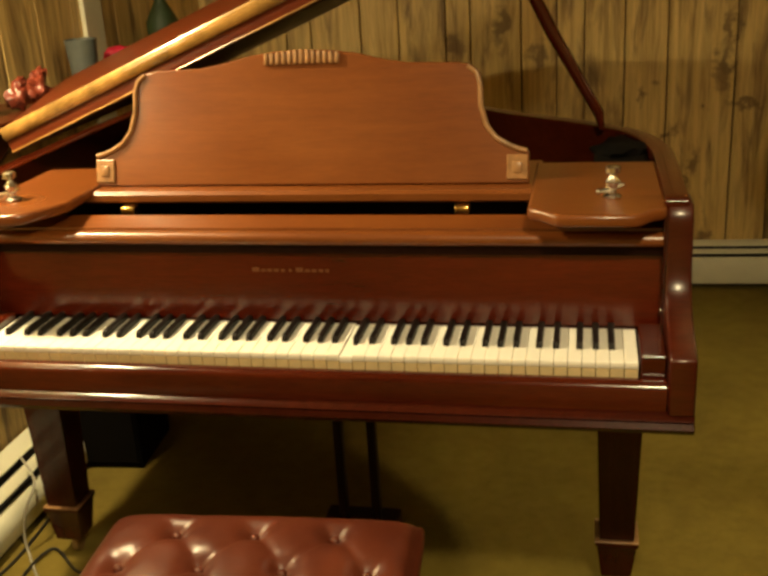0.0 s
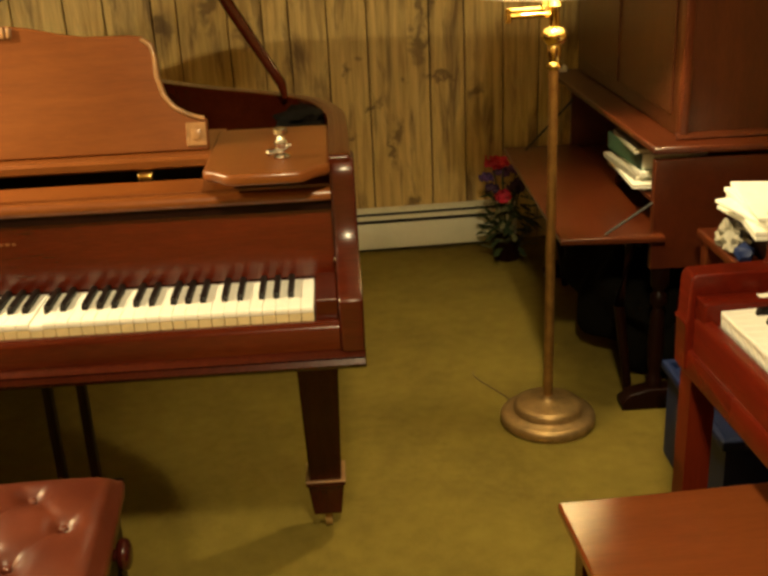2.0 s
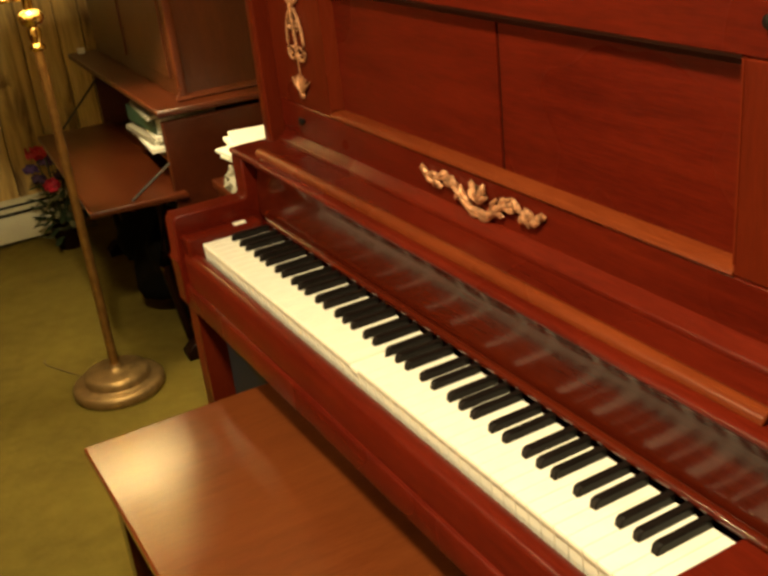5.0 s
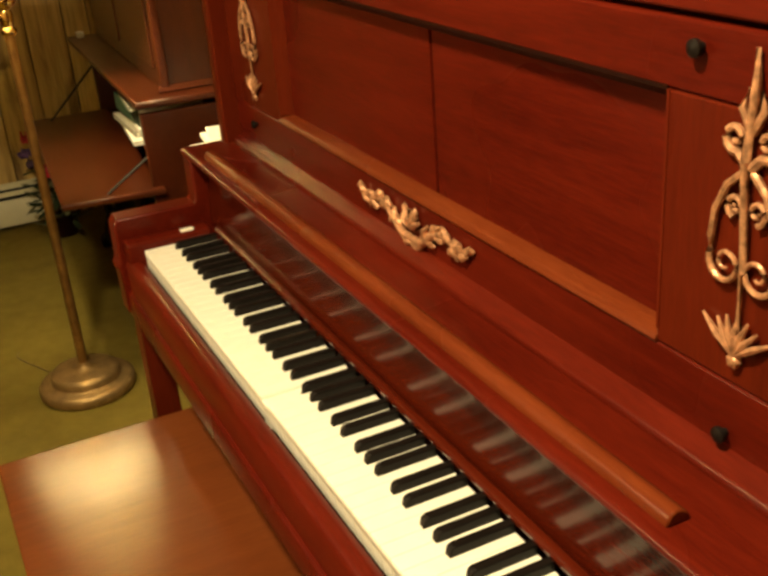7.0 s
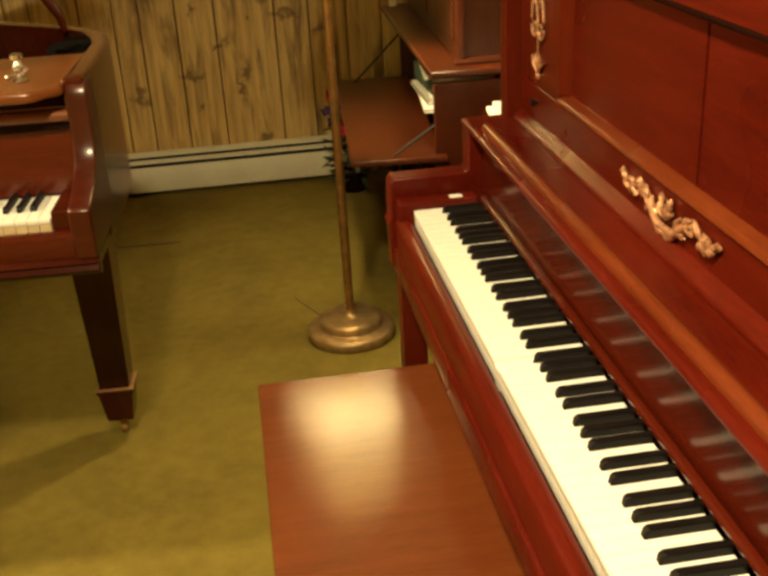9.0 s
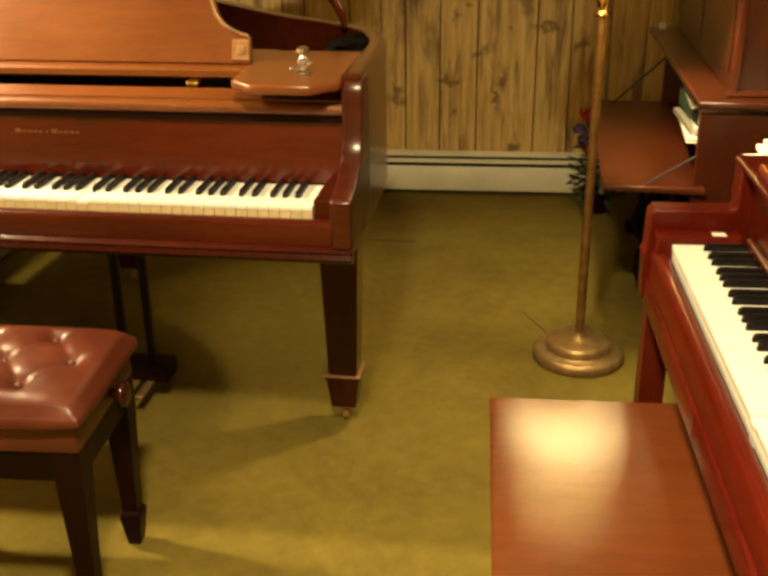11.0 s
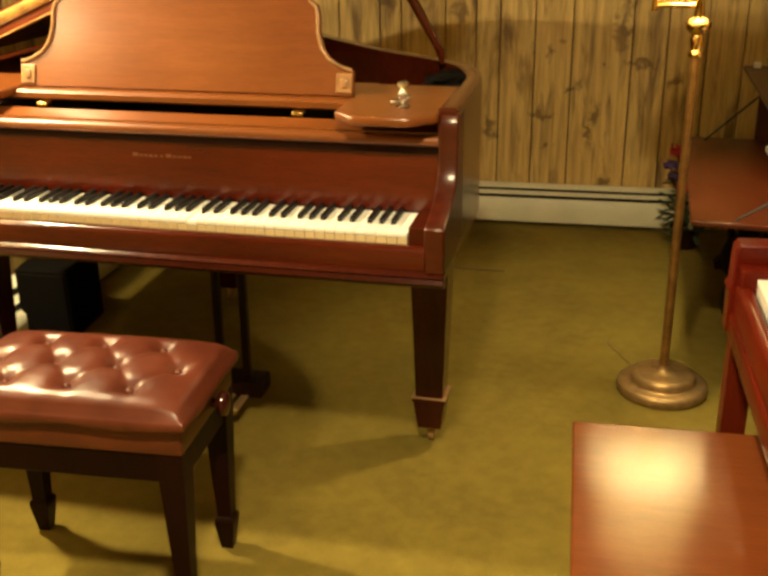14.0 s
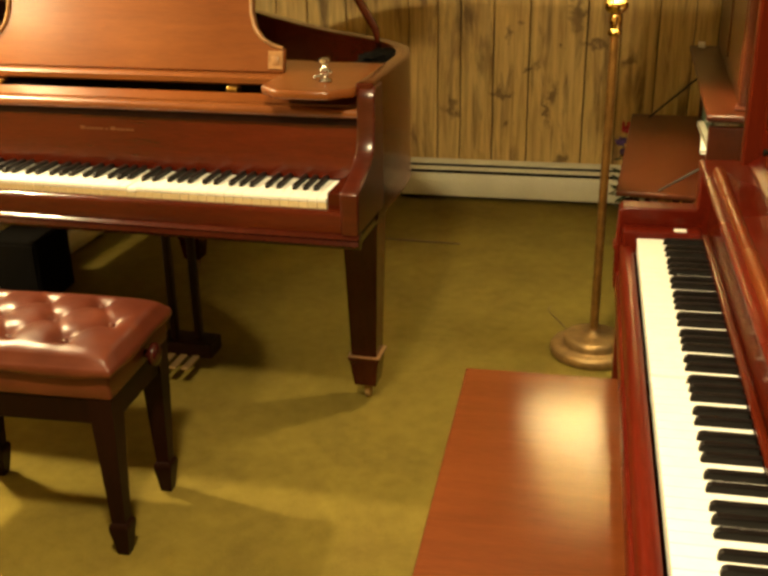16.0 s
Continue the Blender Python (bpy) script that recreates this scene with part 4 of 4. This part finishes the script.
for cx in (0.06, 1.2):
    bits = [blob((cx, 0.2275, 0.98), (0.007, 0.005, 0.006), 0.5, 1, 2)]
    for k in range(7):
        a = radians(35 + 18.3 * k)
        r = 0.046 if k in (0, 6) else 0.036
        bits.append(tube([(cx, 0.2275, 0.984), (cx + 0.5 * r * math.cos(a), 0.225, 0.984 + 0.55 * r * math.sin(a)), (cx + r * math.cos(a), 0.2275, 0.984 + r * math.sin(a))], [0.0026, 0.0036, 0.0012], 6))
    for s in (1, -1):
        big = [(cx + s * 0.004, 0.2275, 1.142), (cx + s * 0.02, 0.2265, 1.128), (cx + s * 0.031, 0.2265, 1.104), (cx + s * 0.034, 0.2265, 1.08)]
        big += [(cx + s * x, 0.2265, z) for x, y, z in curl(0.017, 1.062, 0.018, 15, -480, 0, 20, 0.2)]
        bits.append(tube(big, [0.0034 - 0.00009 * k for k in range(len(big))], 7))
        small = [(cx + s * x, 0.2275, z) for x, y, z in curl(0.011, 1.112, 0.01, -80, 380, 0, 14, 0.2)]
        bits.append(tube(small, [0.003 - 0.0001 * k for k in range(len(small))], 6))
        top = [(cx + s * 0.002, 0.2275, 1.145)] + [(cx + s * x, 0.2275, z) for x, y, z in curl(0.016, 1.166, 0.012, -110, 330, 0, 14, 0.2)]
        bits.append(tube(top, [0.0045 - 0.00018 * k for k in range(len(top))], 6))
        bits.append(tube([(cx, 0.2275, 1.172), (cx + s * 0.011, 0.2265, 1.19), (cx + s * 0.006, 0.2275, 1.205)], [0.004, 0.0035, 0.0012], 6))
    bits.append(tube([(cx, 0.2275, 1.0), (cx + 0.003, 0.2255, 1.06), (cx - 0.003, 0.2255, 1.15), (cx + 0.002, 0.2265, 1.2), (cx - 0.001, 0.2275, 1.235)], [0.003, 0.003, 0.004, 0.005, 0.002], 8))
    part("carved_ornament", merge(*bits), GILT, up, "gilt carved scroll ornament")

# ---------- wooden bench ----------
bench = thing("piano_bench", "polished reddish wooden piano bench", "bench", pose(0.713, -0.107, 0, 0, 0, -87.0))
part("bench_top", box(0.18, 0.95, -0.335, 0.03, 0.462, 0.482, 0.004), BENCHW, bench)
for y in (-0.296, -0.011):
    part("apron", box(0.21, 0.92, y - 0.009, y + 0.009, 0.39, 0.462, 0.002), BENCHW, bench)
for x in (0.219, 0.911):
    part("apron", box(x - 0.009, x + 0.009, -0.2865, -0.0205, 0.39, 0.462, 0.002), BENCHW, bench)
for x in (0.225, 0.905):
    for y in (-0.29, -0.02):
        part("leg", prism([(x - 0.02, y - 0.02), (x + 0.02, y - 0.02), (x + 0.02, y + 0.02), (x - 0.02, y + 0.02)], "z", 0.0, 0.462, 0.003), GRANDV, bench)

# ---------- drop-front secretary ----------
sec = thing("secretary_desk", "mahogany secretary with its drop front lowered and open pigeonholes", "desk", pose(0, 0, 0))
part("writing_leaf", prism([(0.65, 0.855), (0.93, 0.83), (0.95, 1.93), (0.675, 1.935)], "z", 0.517, 0.535, 0.004), HUTCHW, sec)
part("lower_case", merge(box(0.9, 1.4, 0.86, 0.885, 0.43, 0.74, 0.003), box(0.93, 1.4, 1.95, 1.975, 0.43, 0.74, 0.003), box(1.37, 1.4, 0.88, 1.96, 0.43, 0.74, 0), box(0.93, 1.38, 0.88, 1.96, 0.5, 0.517, 0)), HUTCHW, sec)
for y in (0.875, 1.962):
    for x in (0.935, 1.365):
        part("turned_leg", lathe([(0.022, 0.06), (0.024, 0.09), (0.016, 0.1), (0.02, 0.125), (0.024, 0.2), (0.019, 0.29), (0.013, 0.31), (0.024, 0.325), (0.024, 0.345), (0.014, 0.36), (0.026, 0.38), (0.026, 0.43)], 18, (x, y, 0)), DARKWOOD, sec)
    part("trestle_foot", prism([(0.84, 0.0), (0.835, 0.025), (0.86, 0.05), (0.92, 0.064), (1.38, 0.064), (1.41, 0.045), (1.41, 0.0)], "y", y - 0.028, y + 0.028, 0.004), DARKWOOD, sec)
part("stretcher", box(1.13, 1.17, 0.905, 1.932, 0.06, 0.1, 0.004), DARKWOOD, sec)
part("ledge", prism([(0.89, 0.845), (1.42, 0.82), (1.42, 2.14), (0.88, 2.13)], "z", 0.758, 0.778, 0.005), HUTCHW, sec)
part("upper_case", box(0.985, 1.4, 0.92, 2.1, 0.778, 1.75, 0.006), HUTCHV, sec)
part("corner_strip", box(0.978, 1.003, 0.912, 0.95, 0.782, 1.75, 0.004), HUTCHW, sec)
part("case_base_moulding", merge(prism([(0.912, 0.7785), (0.906, 0.782), (0.909, 0.79), (0.919, 0.797), (0.919, 0.7785)], "x", 0.97, 1.41, 0.001)), HUTCHW, sec)
part("door_panel", box(0.979, 0.986, 1.0, 1.46, 0.83, 1.7, 0.003), HUTCHV, sec)
part("door_panel", box(0.979, 0.986, 1.54, 2.02, 0.83, 1.7, 0.003), HUTCHV, sec)
part("divider", box(0.95, 1.38, 1.4, 1.415, 0.535, 0.758, 0.002), HUTCHW, sec)
part("leaf_stay", tube([(0.775, 0.872, 0.536), (0.915, 0.868, 0.63)], 0.004, 6), WIRE, sec)
part("leaf_stay", tube([(0.74, 1.85, 0.54), (0.93, 1.93, 0.7)], 0.004, 6), WIRE, sec)
for x, y in ((0.72, 0.93), (0.74, 1.86)):
    part("swing_leg", tube([(x + 0.15, y, 0.517), (x + 0.12, y, 0.3), (x + 0.16, y, 0.0)], [0.022, 0.016, 0.012], 10), DARKWOOD, sec)

# things on and under the secretary
part("pigeonhole_shelf", box(0.93, 1.38, 0.886, 1.4, 0.59, 0.6, 0.002), HUTCHW, sec)
zb = 0.6005
for k, (h, mat, lab, w, d, cov) in enumerate(((0.014, PAPER, "grey-edged music book lying flat", 0.22, 0.32, GREY_BOOK), (0.012, PAPER, "white-covered music book lying flat", 0.23, 0.33, PAPER), (0.016, PAPER, "dog-eared white music book lying flat", 0.2, 0.29, GREY_BOOK), (0.012, PAPER, "thin white booklet on the pile", 0.21, 0.3, PAPER), (0.05, PAPER, "thick dark green hardback book", 0.2, 0.3, GREEN_BOOK), (0.014, PAPER, "pale grey booklet on top of the pile", 0.19, 0.27, GREY_BOOK))):
    b = thing("book", lab, "book", pose(1.03 - 0.014 * (k % 3), 1.2 + 0.016 * (-1) ** k, zb, 0, 0, 3 * (-1) ** k), "books in the secretary")
    part("page_block", box(-w / 2 + 0.004, w / 2 - 0.003, -d / 2 + 0.003, d / 2 - 0.003, 0.002, h - 0.002, 0), PAPER, b)
    part("cover", merge(box(-w / 2, w / 2, -d / 2, d / 2, 0, 0.002, 0), box(-w / 2, w / 2, -d / 2, d / 2, h - 0.002, h, 0), box(-w / 2, -w / 2 + 0.002, -d / 2, d / 2, 0.0025, h - 0.0025, 0)), cov, b)
    zb += h + 0.001
bag = tagged(part("black_bag", merge(blob((1.03, 1.35, 0.22), (0.2, 0.34, 0.22), 0.5, 2, 4), blob((1.04, 1.1, 0.17), (0.13, 0.15, 0.17), 0.6, 7, 4)), BLACK), "soft black cloth bag slumped beneath the secretary", "bag")
part("strap", tube([(0.98, 1.2, 0.38), (0.9, 1.22, 0.42), (0.86, 1.3, 0.4), (0.86, 1.42, 0.36), (0.92, 1.5, 0.33)], 0.009, 8), WIRE, bag)
tin = tagged(part("small_box", box(0.91, 0.935, 2.06, 2.085, 0.7785, 0.8, 0.002), PAPER), "tiny white box on the secretary ledge", "box")

# side table with papers between secretary and upright
st = thing("side_table", "low dark wooden table piled with loose papers", "table", pose(1.2, 0.44, 0))
part("tabletop", box(-0.22, 0.22, -0.3, 0.3, 0.56, 0.585, 0.004), HUTCHW, st)
for sx in (-1, 1):
    for sy in (-1, 1):
        part("leg", box(sx * 0.19 - 0.02, sx * 0.19 + 0.02, sy * 0.27 - 0.02, sy * 0.27 + 0.02, 0, 0.56, 0.003), HUTCHW, st)
tagged(part("dark_box", box(1.04, 1.34, 0.3, 0.7, 0.586, 0.665, 0.004), DARKWOOD), "flat dark box under the loose papers", "box")
zp = 0.6655
rnd = random.Random(11)
for k in range(6):
    h = rnd.choice((0.006, 0.009, 0.012))
    sh = part("paper_sheaf", box(-0.115, 0.115, -0.15, 0.15, 0, h, 0.0008, 1), PAPER)
    sh.matrix_world = pose(1.11 + rnd.uniform(-0.02, 0.02), 0.49 + rnd.uniform(-0.03, 0.03), zp, 0, 0, rnd.uniform(-14, 14))
    tagged(sh, "loose white sheets of music in a leaning pile", "paper", "papers on the side table")
    zp += h + 0.0005
tagged(part("plastic_bag", merge(blob((1.01, 0.6, 0.612), (0.025, 0.04, 0.026), 1.2, 3, 4), blob((1.005, 0.55, 0.607), (0.022, 0.035, 0.021), 1.2, 8, 4)), GREY_BOOK), "crumpled white plastic bag on the table", "bag")
tagged(part("blue_packet", blob((1.0, 0.48, 0.605), (0.025, 0.03, 0.019), 0.6, 5, 2), BLUE), "small crumpled blue packet", "packet")

bin_ = thing("storage_bin", "blue plastic storage bin on the carpet", "bin", pose(1.02, 0.4, 0))
part("tub", merge(prism([(-0.14, -0.2), (0.14, -0.2), (0.14, 0.2), (-0.14, 0.2)], "z", 0, 0.26, 0.01)), BLUE, bin_)
part("rim", merge(box(-0.155, 0.155, -0.215, -0.195, 0.25, 0.275, 0.004), box(-0.155, 0.155, 0.195, 0.215, 0.25, 0.275, 0.004), box(-0.155, -0.135, -0.2, 0.2, 0.25, 0.275, 0.004), box(0.135, 0.155, -0.2, 0.2, 0.25, 0.275, 0.004)), BLUE, bin_)

# flowers
pot = thing("flower_basket", "small pot of red and purple cloth flowers on the floor", "flowers", pose(0.73, 2.2, 0))
part("pot", lathe([(0.05, 0), (0.06, 0.06), (0.066, 0.09), (0.06, 0.09), (0.05, 0.08)], 24), DARKWOOD, pot)
rnd = random.Random(3)


def flower(c, r, mat):
    petals = []
    for k in range(16):
        a, e = k * 2.4 + rnd.uniform(-0.3, 0.3), -0.2 + 0.09 * k
        d = Vector((math.cos(a) * math.cos(e), math.sin(a) * math.cos(e), math.sin(e)))
        petals.append(moved(blob((0, 0, 0), (r * rnd.uniform(0.28, 0.48), r * rnd.uniform(0.25, 0.4), r * 0.1), 0.5, k, 1), Matrix.Translation(Vector(c) + d * r * rnd.uniform(0.4, 0.7)) @ d.to_track_quat("Z", "Y").to_matrix().to_4x4() @ pose(0, 0, 0, rnd.uniform(-40, 40), rnd.uniform(-40, 40), 0)))
    part("bloom", merge(*petals), mat, pot)
    part("stem", tube([(0, 0, 0.08), (c[0] * 0.6, c[1] * 0.6, c[2] * 0.6 + 0.03), c], 0.003, 5), LEAF, pot)


for c, r, mat in (((-0.06, -0.04, 0.41), 0.05, REDF), ((-0.025, -0.06, 0.42), 0.035, REDF), ((-0.02, -0.01, 0.37), 0.05, PURPLE), ((-0.085, -0.02, 0.35), 0.04, PURPLE), ((0.03, -0.05, 0.385), 0.045, PURPLE), ((-0.03, -0.09, 0.285), 0.05, REDF), ((0.05, -0.06, 0.33), 0.045, PLUM), ((-0.065, -0.06, 0.315), 0.04, PLUM), ((0.02, -0.08, 0.32), 0.04, PLUM)):
    flower(c, r, mat)
for name, mat, count in (("dark_leaves", LEAF, 90), ("pale_leaves", PALELEAF, 34)):
    leaves = []
    for k in range(count):
        a, z, r = rnd.uniform(0, 6.28), rnd.uniform(0.06, 0.31), rnd.uniform(0.03, 0.13)
        d = Vector((math.cos(a), math.sin(a), rnd.uniform(-0.8, 0.5))).normalized()
        leaves.append(moved(blob((0, 0, 0), (0.013, 0.003, rnd.uniform(0.02, 0.042)), 0.3, k, 1), Matrix.Translation((0.02 + math.cos(a) * r, -0.03 + math.sin(a) * r, z)) @ d.to_track_quat("Z", "Y").to_matrix().to_4x4()))
    part("foliage", merge(*leaves), mat, pot)

# under and beside the grand piano
spk = thing("speaker_box", "black box standing beneath the grand piano", "box", pose(-1.415, 0.9, 0, 0, 0, 4))
part("cabinet", box(-0.12, 0.07, -0.12, 0.12, 0.0, 0.25, 0.006), BLACK, spk)
part("grille", box(-0.11, 0.06, -0.126, -0.119, 0.02, 0.235, 0.003), BLACK, spk)
for r, mat, lab, way in (
        (0.0035, GREY_BOOK, "pale power cable hanging from the heater to the carpet", ((-1.53, 0.5, 0.19), (-1.45, 0.42, 0.17), (-1.455, 0.37, 0.12), (-1.467, 0.36, 0.05), (-1.45, 0.34, 0.006), (-1.385, 0.26, 0.005), (-1.3, 0.16, 0.005), (-1.25, -0.02, 0.005))),
        (0.004, WIRE, "black power cable looped on the carpet", ((-1.49, 0.56, 0.004), (-1.48, 0.42, 0.004), (-1.478, 0.3, 0.004), (-1.5, 0.15, 0.004), (-1.46, 0.02, 0.004), (-1.39, 0.05, 0.004))),
        (0.004, WIRE, "black power cable looped on the carpet", ((-1.2, 0.31, 0.004), (-1.29, 0.29, 0.004), (-1.4, 0.37, 0.009), (-1.42, 0.24, 0.004), (-1.36, 0.12, 0.004), (-1.2, 0.08, 0.004)))):
    tagged(part("power_cable", tube([tuple(p) for p in smooth_line(way)], r, 6), mat), lab, "cable", "cables beside the piano")
pts = [(LAMP[0] - 0.1 + 0.07 * math.cos(0.2 * i + 1.2), LAMP[1] + 0.12 + 0.02 * i + 0.03 * math.sin(0.3 * i), 0.002) for i in range(13)]
tagged(part("lamp_cord", tube(pts, 0.0015, 6), GROOVE), "thin brown lamp cord on the carpet", "cable")
tagged(part("carpet_seam", box(-0.35, 0.02, 1.74, 1.746, 0.0005, 0.004, 0), GROOVE), "dark open seam in the carpet", "seam", kind="structure")

# shelf on the west wall with ornaments
shelf = thing("wall_shelf", "wooden shelf along the panelled wall behind the piano", "shelf", pose(LEFT + 0.005, 1.25, 1.03))
part("board", box(0.0, 0.17, -0.75, 0.75, 0, 0.022, 0.003), HUTCHW, shelf)
for y in (-0.5, 0.5):
    part("bracket", prism([(0.0, -0.14), (0.0, 0.0), (0.14, 0.0)], "y", y - 0.01, y + 0.01), HUTCHW, shelf)
SZ = 1.053
cup = thing("cup", "grey plastic tumbler on the shelf", "cup", pose(-1.52, 1.15, SZ))
part("body", lathe([(0.034, 0), (0.036, 0.004), (0.046, 0.13), (0.043, 0.13), (0.034, 0.01)], 24), GREYPL, cup)
part("dark_base", lathe([(0.037, 0), (0.038, 0.03), (0.0375, 0.031)], 24), BLACK, cup)
tagged(part("red_ornament", merge(blob((-1.51, 1.36, SZ + 0.045), (0.045, 0.06, 0.045), 0.4, 4, 3)), REDF), "rounded red cloth ornament on the shelf", "ornament")
tagged(part("green_bottle", lathe([(0.05, 0), (0.055, 0.01), (0.055, 0.12), (0.03, 0.17), (0.018, 0.19), (0.018, 0.24)], 20, (-1.52, 1.75, SZ)), LEAF), "green glass bottle on the shelf", "bottle")
for k, (x, y, z, sc) in enumerate(((-1.5, 0.74, 0.0, 0.032), (-1.5, 0.84, 0.0, 0.036), (-1.54, 0.64, 0.0, 0.04))):
    tagged(part("pottery_figure", merge(blob((x, y, SZ + sc), (sc * 0.8, sc * 0.9, sc), 0.7, k + 2, 3), blob((x + 0.01, y + 0.01, SZ + sc * 2.1), (sc * 0.45, sc * 0.5, sc * 0.5), 0.6, k, 3)), FIGURE), "small glazed brown and white pottery figure", "figurine", "figurines on the shelf")
tagged(part("trim", box(LEFT, LEFT + 0.018, 1.36, 1.48, 0.2, TOP, 0.003), HEATER), "pale painted vertical trim board on the wall", "trim", kind="structure")
